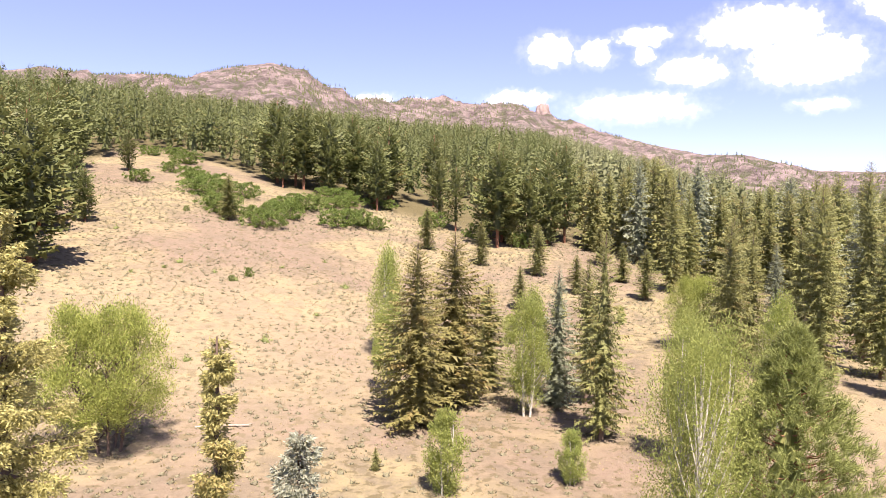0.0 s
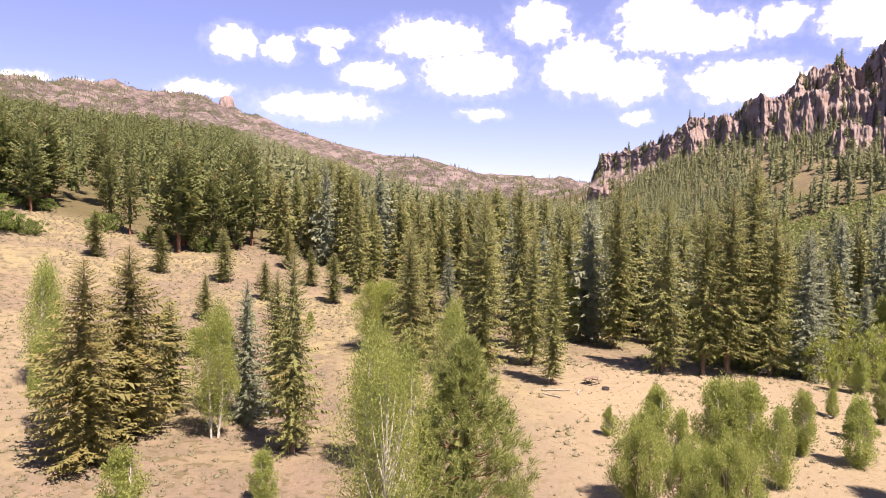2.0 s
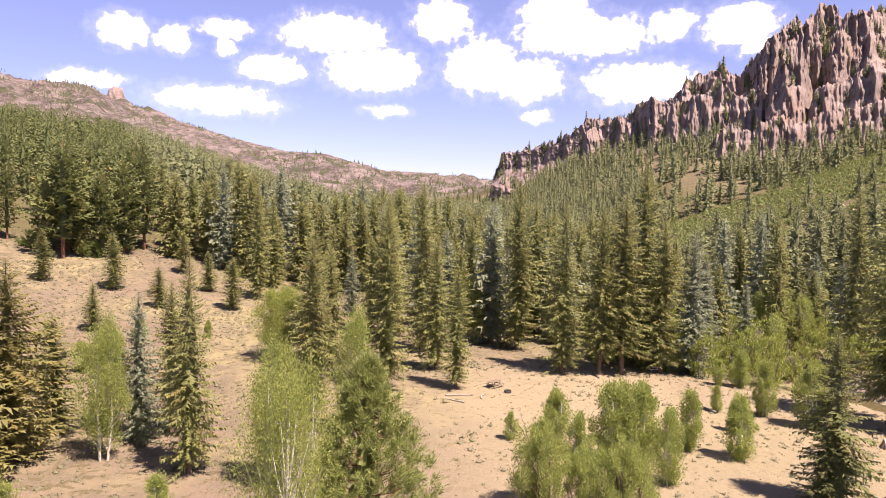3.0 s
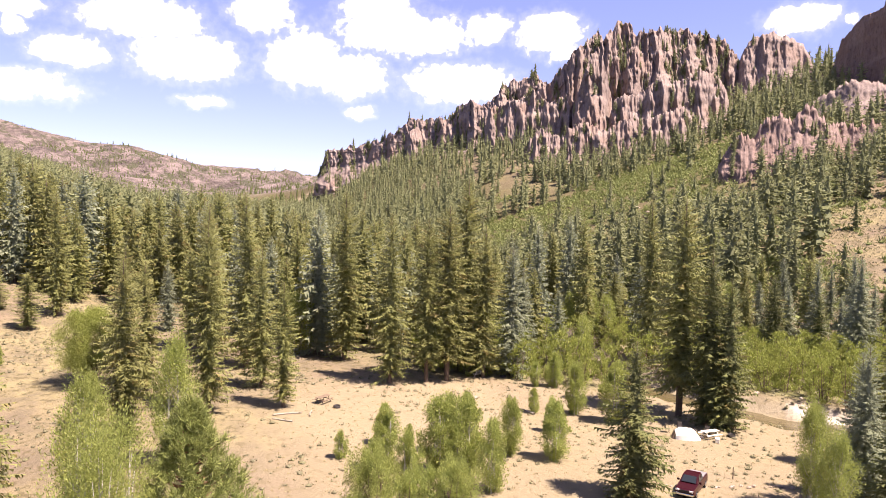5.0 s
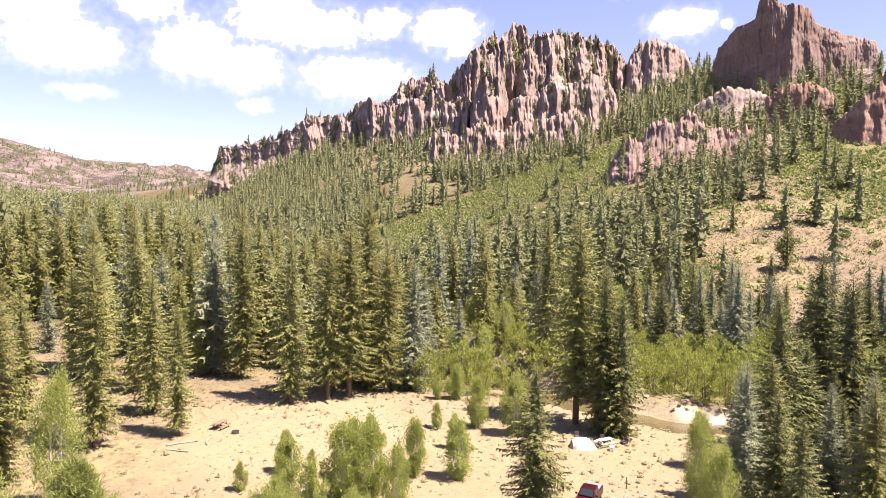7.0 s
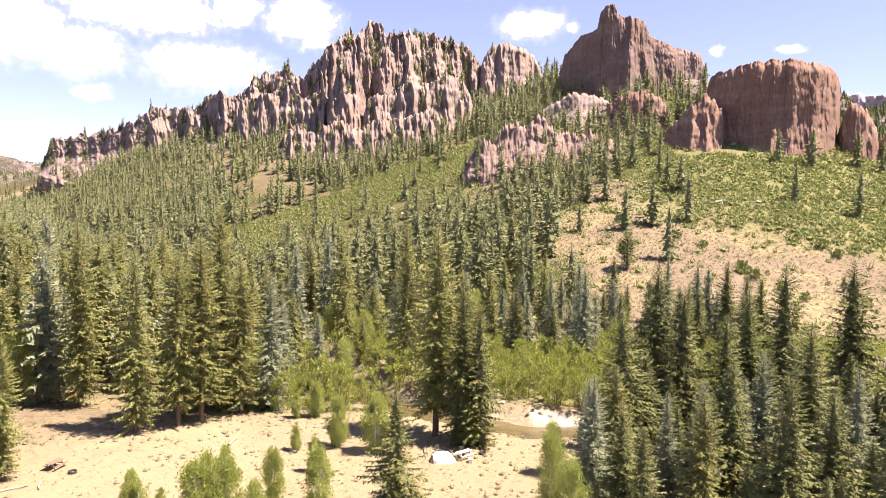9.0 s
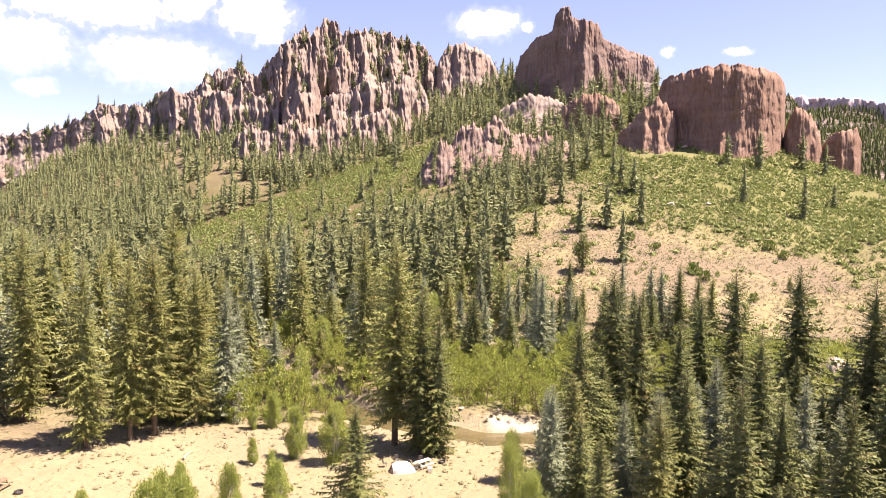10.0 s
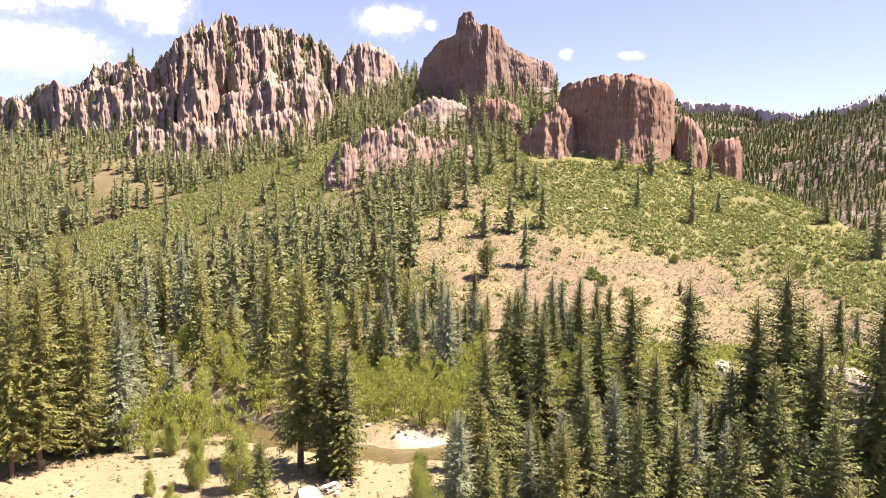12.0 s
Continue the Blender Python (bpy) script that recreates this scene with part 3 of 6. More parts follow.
def cliff(name, label, sky, dist, base, depth, mat, seed, col=10.0, amp=6.0, batter=0.3, jag=2.0, eye=30.0, group="cliffs above the valley", step=0.06, rows=48, round_top=0.0, ends=0.5, bands=0.5, foot=0.0):
    """A standing wall of jointed rock fins. sky: bearing and height angle of its top as seen from the meadow; dist: its distance, base: the height of its foot, both at even steps along it; col, amp: width and depth of the great fins; foot: how far broken rock spreads out at the bottom."""
    az = np.arange(sky[0][0], sky[-1][0] + step, step)
    sa, se = zip(*sky)
    d = np.interp(az, np.linspace(sky[0][0], sky[-1][0], len(dist)), dist)
    low = np.interp(az, np.linspace(sky[0][0], sky[-1][0], len(base)), base)
    tan = np.tan(np.radians(np.interp(az, sa, se)))
    top = (eye + d * tan - batter * low * tan) / (1 - batter * tan)
    u = np.radians(az) * d.mean()
    zt = top * 1.0
    t2, t3 = fins(u, zt - 999, low, top, 0.42 * col, seed + 20)[1], fins(u, zt - 999, low, top, 0.17 * col, seed + 40)[1]
    top = top + jag * (0.5 - 1.1 * (1 - t2) - 0.6 * (1 - t3) + 0.8 * (hash01(np.floor(u / (0.16 * col) + 2 * vnoise(u / 9, u * 0, seed)), seed) - 0.5)) + 0.7 * jag * (fbm(u / 3, u * 0, 3, seed + 4) - 0.5)
    end = np.minimum(smooth(sky[0][0], sky[0][0] + ends, az), smooth(sky[-1][0], sky[-1][0] - ends, az))
    tall = amp * np.clip((zt - low) / 55, 0.3, 1)
    V = []
    for v in np.linspace(0, 1, rows):
        z = low - 16 + (top - low + 16) * v
        rise = z - low
        warp = 1.2 * (fbm(u / 9, z / 9, 3, seed + 3) - 0.5)
        g = tall * 0.7 * fins(u + 1.5 * warp, z, low, zt, col, seed)[0]
        g = g + tall * 0.3 * fins(u + warp, z, low, zt, 0.42 * col, seed + 20, 0.2)[0]
        g = g + tall * 0.6 * carved(u / (0.6 * col) + 0.3 * warp, z / (3.0 * col) + 0.15 * warp, seed + 31)
        g = g + tall * 0.2 * carved(u / (0.17 * col) + 0.3 * warp, z / (0.8 * col) + 0.3 * warp, seed + 37)
        g = g + tall * 0.16 * facets(u / (0.3 * col) + warp, z / (0.42 * col) + warp, seed + 1, 0.6)
        g = g + 0.5 * facets(u / 1.6 + warp, z / 2.4 + warp, seed + 2, 0.7)
        g = g + amp * 0.4 * (fbm(u / (3 * col), z / 30, 3, seed + 3) - 0.5) * 2
        lay = z / 7.5 + 1.5 * vnoise(u / 14, z / 40, seed + 11)
        g = g + bands * (np.floor(lay) - lay + 1) * (0.5 + hash01(np.floor(lay), seed))
        g = g + foot * np.clip(1 - rise / (0.28 * (zt - low) + 4), 0, 1.6) ** 1.2 * (0.55 + 0.9 * fbm(u / 11, z / 16, 3, seed + 13))
        r = d - g + amp * 0.5 + batter * rise + (1 - end) * depth * 0.4 + (1.0 + round_top) * smooth(0.9, 1, v) ** 2
        V.append(np.stack([r * np.sin(np.radians(az)), r * np.cos(np.radians(az)), z + 0.5 * (vnoise(u / 2, z / 2, seed + 8) - 0.5)], -1))
    last = V[-1]
    out = np.stack([np.sin(np.radians(az)), np.cos(np.radians(az)), 0 * az], -1)
    for k, (f, drop) in enumerate(((0.12, 0.02), (0.4, 0.06), (0.8, 0.16), (1.0, 0.5), (1.05, 1.1))):
        p = last + out * (depth * f * (0.5 + 0.5 * end))[:, None]
        p[:, 2] = last[:, 2] - drop * (last[:, 2] - low + 16) + (fbm(u / 6, u * 0 + k, 3, seed + k) - 0.5) * jag * 1.0
        V.append(p)
    V = np.array(V)
    R, C = V.shape[:2]
    CLIFF_FACES.append((label, V))
    return tagged(new(name, mesh_from(name, V.reshape(-1, 3), grid_faces(R, C)[:, ::-1], mat)), label, "cliff", group)


MAIN = [(39.4, 1.0), (39.9, 2.9), (40.4, 4.2), (43.5, 4.8), (45.6, 5.7), (47.0, 6.9), (49.8, 6.8), (50.8, 8.0), (53.4, 8.3), (54.1, 9.4), (55.4, 9.9), (56.8, 10.6), (57.7, 9.6), (58.6, 10.6), (59.9, 12.0), (61.4, 13.5), (62.0, 12.9),
        (63.2, 14.4), (64.4, 13.2), (66.7, 13.6), (68.0, 13.4), (69.1, 12.9), (70.5, 12.4), (71.6, 11.6), (72.2, 9.6)]
cliff("rock_cliff", "long pinkish-brown cliff of jagged upright rock pinnacles above the forest", MAIN, (760, 640, 540, 480, 460, 485), (52, 60, 60, 58, 62, 84), 40, M_ROCK, 3, 19.0, 14.0, 0.5, 3.0, step=0.035, rows=110, foot=20)
RIBS = (
    ("steep fin of pinkish rock standing before the jagged cliff", [(59.7, 7.6), (60.3, 9.6), (61.0, 11.6), (61.5, 12.3), (62.0, 11.0), (62.7, 8.5)], (438, 434, 438), (50, 52, 56), 9.0),
    ("low tier of pinkish-brown rock ribs below the jagged cliff", [(62.3, 6.4), (63.0, 8.4), (64.6, 8.6), (66.2, 9.8), (67.6, 9.4), (69.0, 10.3), (70.4, 9.9), (71.4, 7.6)], (430, 425, 440), (50, 54, 72), 11.0),
    ("row of rock ribs below the long cliff", [(52.6, 5.6), (53.4, 7.8), (55.2, 8.2), (56.6, 9.0), (58.0, 8.0), (59.2, 8.6), (60.0, 6.0)], (505, 480, 455), (46, 48, 48), 12.0),
    ("short pinkish rock buttress at the forest's edge", [(46.3, 3.6), (46.9, 5.9), (47.6, 6.2), (48.4, 4.4)], (600, 595, 600), (48, 50, 50), 10.0),
    ("broken rock steps low under the cliff", [(56.0, 4.6), (57.2, 6.0), (58.6, 5.4), (60.5, 6.6), (62.2, 5.8), (63.5, 6.6), (66.0, 6.9), (68.0, 7.6), (69.4, 5.8)], (432, 410, 412), (38, 42, 50), 8.0),
)
for i, (label, sky, dist, base, col) in enumerate(RIBS):
    cliff("rock_cliff", label, sky, dist, base, 26, M_ROCK, 50 + 7 * i, col, 9.0, 0.5, 1.8, step=0.045, rows=56, foot=8)
cliff("rock_cliff", "rounded pinkish rock head beside the jagged cliff", [(71.5, 10.0), (72.0, 11.6), (72.6, 12.5), (74.0, 12.7), (75.2, 12.2), (76.0, 11.7), (76.7, 10.3)], (485, 478, 490), (92, 96, 100), 26, M_ROCK, 12, 12.0, 8.0, 0.45, 1.2, step=0.045, rows=56, round_top=3, foot=5)
cliff("rock_tower", "tall dark reddish rock tower with a knob on its top", [(77.9, 10.0), (78.3, 11.6), (79.5, 13.0), (80.75, 13.5), (80.95, 14.6), (81.4, 15.2), (82.0, 15.2), (82.3, 14.4), (83.2, 14.3), (84.2, 14.0), (84.65, 12.9), (86.3, 12.1), (88.3, 11.4), (88.6, 10.9), (88.7, 8.6)], (445, 420, 402, 398, 412, 420, 428), (86, 84, 80), 40, M_TOWER, 17, 11.0, 4.0, 0.08, 0.7, step=0.03, rows=80, ends=0.15, bands=0.15)
cliff("rock_butte", "broad flat-topped reddish rock butte above the green slope", [(88.8, 9.0), (89.2, 9.9), (90.0, 10.2), (90.8, 10.35), (91.9, 10.7), (94.0, 10.75), (95.4, 10.5), (96.3, 10.3), (97.2, 9.8), (97.6, 9.0), (97.7, 6.0)], (340, 328, 321, 317, 316, 316, 318, 323, 334), (56, 52, 46), 38, M_RED, 23, 14.0, 3.6, 0.03, 0.8, step=0.03, rows=80, ends=0.3, bands=0.15, round_top=1.5, foot=4)
cliff("rock_spire", "pointed reddish rock spire beside the butte", [(97.4, 4.5), (97.8, 6.3), (98.3, 7.5), (98.8, 7.3), (99.3, 6.9), (99.9, 5.7), (100.3, 3.6)], (332, 330, 336), (44, 42, 40), 14, M_RED, 29, 5.0, 3.2, 0.12, 0.8, step=0.04, foot=2)
cliff("rock_spire", "blocky reddish rock spire low on the ridge", [(99.9, 3.4), (100.2, 4.9), (100.8, 5.6), (101.5, 5.7), (102.2, 5.9), (102.5, 5.0), (102.6, 2.0)], (343, 338, 343), (40, 38, 34), 14, M_RED, 31, 5.0, 3.2, 0.06, 0.8, step=0.04, foot=2)
cliff("rock_cliff", "dark brown rock block on the slope below the tower", [(81.4, 5.6), (81.65, 8.0), (82.5, 8.5), (84.1, 9.0), (85.4, 8.5), (86.1, 7.7), (86.5, 5.6)], (352, 346, 345), (64, 62, 60), 22, M_RED, 37, 8.0, 5.0, 0.2, 1.2, step=0.045, foot=3)
cliff("rock_cliff", "narrow brown rock rib leaning on the butte", [(85.4, 4.6), (86.3, 6.2), (87.6, 7.5), (88.7, 8.6), (89.4, 8.1), (90.1, 7.1), (90.5, 4.6)], (320, 312, 314), (52, 50, 50), 20, M_RED, 41, 7.0, 4.5, 0.2, 1.2, step=0.045, foot=3)
for label, sky, dist, base, seed in (
        ("ragged brown rock rib among spruces on the slope", [(70.4, 2.6), (71.0, 4.0), (71.5, 5.1), (72.1, 5.4), (72.8, 5.0), (73.4, 4.9), (73.9, 3.6)], (318, 309, 310), (45, 48), 43),
        ("ragged brown rock outcrop among spruces on the slope", [(72.6, 4.0), (73.4, 6.1), (74.6, 6.7), (75.4, 6.2), (76.3, 7.3), (76.7, 7.4), (77.2, 6.4), (78.2, 5.8), (78.8, 4.6)], (316, 309, 312), (50, 54), 44),
        ("low broken brown rock ledge among spruces", [(77.7, 4.6), (78.3, 6.0), (79.4, 5.7), (80.6, 5.9), (81.6, 5.4), (82.4, 5.0), (82.8, 3.8)], (318, 312, 314), (50, 52), 45)):
    cliff("rock_cliff", label, sky, dist, base, 18, M_TOWER, seed, 7.0, 6.0, 0.5, 1.6, step=0.04, rows=44, round_top=3, foot=4)
for label, sky, dist, base in (
        ("pale eroded cut bank above the river bend", [(99.6, -11.9), (100.2, -10.4), (101.2, -10.0), (102.1, -10.4), (102.6, -11.8)], (137, 136, 137), (0.4, 0.4)),
        ("pale eroded cut bank above the river willows", [(105.8, -11.6), (106.3, -10.3), (107.4, -9.9), (108.8, -9.6), (110.4, -9.7), (111.4, -11)], (139, 138, 139), (1.2, 1.6))):
    cliff("cut_bank", label, sky, dist, base, 8, M_BANK, 61, 3.0, 1.0, 0.25, 0.3, group="eroded banks", step=0.05, rows=24, bands=0.1)
cliff("rock_cliff", "pale rock ledge with spruces below the tower", [(76.2, 7.0), (77.0, 7.9), (79.0, 9.0), (80.5, 8.8), (81.7, 8.4), (82.4, 6.8)], (378, 368, 370), (66, 72, 72), 24, M_ROCK, 47, 10.0, 6.0, 0.6, 1.2, round_top=6, foot=5)

FAR = (
    ("distant rounded rock thumb on the mountain crest", [(10.3, 7.0), (10.6, 8.3), (11.0, 8.5), (11.5, 8.4), (11.9, 7.0)], (2880, 2880), (330, 330), 9.0),
    ("distant pale rock band on the mountainside", [(1.6, 6.6), (2.6, 8.4), (3.6, 8.9), (5.0, 8.2), (6.6, 7.6), (7.6, 6.6)], (2720, 2760), (250, 290), 16.0),
    ("distant pale rock band on the mountainside", [(-3.0, 6.6), (-2.0, 7.5), (-0.8, 7.4), (0.4, 6.4)], (2450, 2500), (230, 240), 14.0),
    ("distant pale rock band on the mountainside", [(-20, 7.6), (-18.6, 8.8), (-16.5, 8.9), (-14.6, 9.2), (-13.0, 8.0)], (2120, 2140), (230, 250), 16.0),
    ("distant pale rock band on the mountainside", [(-12.4, 8.2), (-11.2, 9.6), (-9.6, 9.4), (-8.0, 8.8), (-7.0, 7.6)], (2160, 2180), (250, 250), 16.0),
)
cliff("rock_cliff", "distant cliff band along the wooded ridge, coloured purple-grey for haze", [(96.5, 7.2), (97.7, 8.1), (100.5, 7.9), (102, 7.8), (104.7, 7.2), (106.6, 6.7), (108.7, 7.2), (111.6, 8.2), (114, 8.8), (116, 8.5)], (1480, 1420, 1150, 1000), (185, 180, 140, 125), 60, M_HAZY_ROCK, 71, 45.0, 24.0, 0.3, 4.0, group="distant cliffs", step=0.06, rows=26)
for i, (label, sky, dist, base, col) in enumerate(FAR):
    cliff("rock_cliff", label, sky, dist, base, 60, M_ROCK, 90 + 5 * i, col * 3, 22.0, 0.5, 5.0, eye=20.0, group="distant cliffs", step=0.07, rows=22)

# single trees: place on the plan and height
SPRUCES_A = [
    (9.4, 75.5, 11.6), (15.9, 141.9, 9), (17.9, 61.3, 18.6), (19.2, 71.6, 15.2), (5.3, 149.7, 9), (24.9, 159.9, 13.8), (26.3, 136.2, 10.2), 
    (19.3, 113.8, 7.2), (39.1, 81.6, 18), (42.6, 83.9, 15.8), (42.6, 121.3, 9.1), (50, 129.1, 21.2), (57.6, 140, 19), (56.8, 98.1, 16.2), 
    (60.6, 98.8, 22.9), (-35.6, 149, 9.5), (-1.8, 54.3, 1.9), (42.6, 134.8, 7.6), (41.9, 148.3, 8.3), (31, 123.8, 7), (50.3, 66.7, 14.6), 
    (72.4, 80.9, 25.7), (67.2, 66.1, 22.6), (71.4, 63.4, 22.1), (81, 64.3, 27.8), (79.5, 59.9, 21.4), (59.1, 96.6, 22.4), (53.4, 75.3, 17.7), 
    (76.7, 97.9, 19.2), (82.8, 99.4, 17.4),
]
SPRUCES_B = [
    (83, 29.7, 20.4), (82.9, 27.4, 17.4), (56.5, 26.5, 13.7), (79.6, 10.1, 18.7), (32.9, 69.2, 18.3), (43.1, 70.7, 21.5), (58.4, 86, 24.9), 
    (95.7, 7.6, 22.8), (90.9, 4.2, 20.4), (92.9, -0.7, 17.1), (98.8, -3.3, 19.6), (102.5, -7.7, 22.9), (76.3, -7.9, 19), (117.3, -17.9, 25.1), 
    (65.2, -13.6, 16), (82.6, 7.8, 13.9), (72.9, -1, 15.5), (68.1, -8.9, 14.8), (64.5, 8.1, 12.4), (64.6, -5.1, 16.7), (93.4, -25.2, 27.3), 
    (90.4, -21.1, 23.4), (95.8, -27.8, 23.1), (155.1, -53.3, 13.7), (73.3, -28.1, 26.9), (47.8, -16.5, 17.5), (67.1, -21.9, 16.5), (84.6, -26.4, 21.7), 
    (72.5, -18.3, 19), (86.1, -33.9, 18.2),
]
SPRUCES_C = [
    (129.1, 65.1, 12), (110.8, 49.6, 26.3),
]
BLUE_SPRUCES = [
    (16.1, 71.3, 14.4), (62.6, 115.2, 12.3), (83.4, 57.9, 19.1), (90.6, 60.9, 15), (95.3, 57.5, 12), (67.3, 11.1, 14.2), (128.3, 22.4, 18.2), 
    (70.1, 12, 13.1), (78.7, -4, 15.5), (73.8, -11.6, 15.4), (124.7, 64.1, 4.7), (123.5, 56.7, 4),
]
RUSTY_SPRUCES = [
    (1.5, 64, 16.9), (5.3, 69.8, 17.4), (74.2, 62.1, 23.9), (84, 33.5, 26.6), (75.4, 10.1, 13.4), (66.9, 1.4, 13.5),
]
ASPENS = [
    (12.3, 67.3, 11.1), (14.3, 74.1, 10.6), (-1.6, 85, 12.5), (-1, 72, 9), (15, 33.8, 15), (64.7, 14.2, 8.7), (59.1, 11.5, 8.3), 
    (22.6, 54.1, 11.4), (33.1, 60.1, 11.5), (77.3, 16.9, 5.8),
]
SAPLINGS = [
    (13, 51.9, 4), (3.4, 50.1, 5.8), (44.8, 50.6, 2.6), (50.1, 50.1, 4.1), (52.6, 49, 1.9), (53.1, 44, 5.8), (56.8, 44.8, 5.2), 
    (57.9, 40.1, 5.5), (67, 41, 3.7), (49.2, 36, 6.1), (45.5, 45.3, 5.6), (44.3, 41.4, 4.9), (48.9, 41.8, 6.9), (50.5, 40.2, 7), 
    (59.8, 36.1, 5.6), (75.2, 42.7, 6), (75.4, 37.7, 6.8), (78.3, 36.4, 4.7), (71.6, 46.3, 2.9), (81.5, 52.5, 3.2), (83.3, 50.6, 4.6),
]
COTTONWOODS = [
    (38.3, 88.7, 9.2), (-22.6, 56.3, 11.1),
]
WILLOWS = [
    (36.4, 37.7, 6.5), (37.2, 34.1, 5.7), (39.1, 31.9, 6.5),
]
BROAD_PINES = [
    (20.3, 35.2, 14.8),
]

# ---------------------------------------------------------------- plants: meshes
RNG = np.random.RandomState(11)


def unit(v):
    return v / (np.linalg.norm(v, axis=-1, keepdims=True) + 1e-9)


def sprays(p, d, length, width, rng, roll=1.0, flat=0.0):
    """Pointed needle or leaf clumps, one blade each, growing from p along d."""
    n = len(p)
    d = unit(d)
    up = np.tile([0.0, 0.0, 1.0], (n, 1)) + rng.normal(0, 0.05, (n, 3))
    side = unit(np.cross(d, up))
    nor = np.cross(side, d)
    a = rng.uniform(-math.pi, math.pi, n) * roll
    side, nor = side * np.cos(a)[:, None] + nor * np.sin(a)[:, None], nor * np.cos(a)[:, None] - side * np.sin(a)[:, None]
    L, W = np.reshape(length, (-1, 1)) * np.ones((n, 1)), np.reshape(width, (-1, 1)) * np.ones((n, 1))
    v = np.stack([p + side * W * 0.5, p + d * L - nor * W * 0.15, p - side * W * 0.5], 1)
    return v.reshape(-1, 3)


def leaves(v):
    return np.arange(len(v)).reshape(-1, 3)


def tiers(base, h, ratio, count, sides, rng, low=0.06, power=0.85, lift=1.9, jag=0.5):
    """Skirts of drooping boughs for many conifers at once: jagged cones one above the other. Returns loose triangles."""
    n = len(h)
    out = []
    for k in range(count):
        f = low + (1 - low) * k / count
        top = np.minimum(1.0, low + (1 - low) * (k + lift) / count)
        r = h * ratio * ((1 - k / count) ** power) * rng.uniform(0.82, 1.15, n)
        apex = base + np.stack([rng.normal(0, 0.02, n) * h * 0.2, rng.normal(0, 0.02, n) * h * 0.2, h * top], 1)
        w = rng.uniform(0, 6.283, (n, 1)) + np.linspace(0, 2 * math.pi, sides, endpoint=False)[None] + rng.normal(0, 0.12, (n, sides))
        rr = r[:, None] * (1 - jag * rng.uniform(0, 1, (n, sides)))
        z = h[:, None] * (f - 0.35 * rng.uniform(-0.5, 0.7, (n, sides)) / count)
        rim = base[:, None] + np.stack([rr * np.cos(w), rr * np.sin(w), z], -1)
        nxt = np.roll(rim, -1, 1)
        out.append(np.stack([np.repeat(apex[:, None], sides, 1), rim, nxt], 2).reshape(-1, 3))
    return np.concatenate(out)


def tube(path, radii, sides=6):
    """Vertices and faces of a tapering tube along a path."""
    path = np.asarray(path, float)
    V = []
    for i, (p, r) in enumerate(zip(path, radii)):
        t = unit(path[min(i + 1, len(path) - 1)] - path[max(i - 1, 0)])
        a = unit(np.cross(t, [0.31, 0.95, 0.05]))
        b = np.cross(t, a)
        for k in range(sides):
            w = 2 * math.pi * k / sides
            V.append(p + r * (math.cos(w) * a + math.sin(w) * b))
    return np.array(V), grid_faces(len(path), sides, True)


def join(pieces):
    V, F, n = [], [], 0
    for v, f in pieces:
        V.append(v), F.append(f + n)
        n += len(v)
    return np.concatenate(V), np.concatenate(F)


def fronds(p, az, r, rise, twigs, fan, rng, hang=0.5):
    """Flat conifer boughs from p along the bearings az: a bending spine with slanted side twigs and hanging ones. Returns loose triangles, the bough's own number and the nearness to the tip."""
    n = len(r)
    out = np.stack([np.cos(az), np.sin(az), 0 * az], 1)[:, None]
    lat = np.stack([-np.sin(az), np.cos(az), 0 * az], 1)[:, None]
    up = np.array([0.0, 0.0, 1.0])
    t = (np.arange(twigs)[None] + rng.uniform(0.1, 0.95, (n, twigs))) / twigs
    t = 0.1 + 0.9 * t
    rr, slope = r[:, None, None], rise[:, None, None]
    curl = 0.22

    def spine(q):
        q = q[..., None]
        return p[:, None] + rr * (out * q + up * (slope * q + curl * q * q))

    side = np.where((np.arange(twigs)[None] + rng.randint(0, 2, (n, 1))) % 2 == 0, 1.0, -1.0)[..., None]
    down = (rng.uniform(0, 1, (n, twigs, 1)) < hang * 0.6).astype(float)
    L = rr * fan * (1.0 - 0.62 * t[..., None]) * rng.uniform(0.6, 1.35, (n, twigs, 1))
    d = out * rng.uniform(0.25, 0.9, (n, twigs, 1)) + lat * side * rng.uniform(0.45, 1.0, (n, twigs, 1)) * (1 - 0.55 * down) - up * (rng.uniform(0.0, 0.45, (n, twigs, 1)) + 0.85 * down)
    d = unit(d)
    bw = (0.85 / twigs) * rng.uniform(0.8, 1.3, (n, twigs))
    a, b = spine(np.clip(t - bw, 0, 1)), spine(np.clip(t + bw, 0, 1.04))
    tip = spine(t) + d * L
    v = np.stack([a, b, tip], 2).reshape(-1, 3)
    bough = np.repeat(rng.uniform(0, 1, n), twigs * 3)
    tipward = np.stack([t * 0.6, t * 0.6, 0.45 + 0.55 * t], 2).reshape(-1)
    return v, bough, tipward


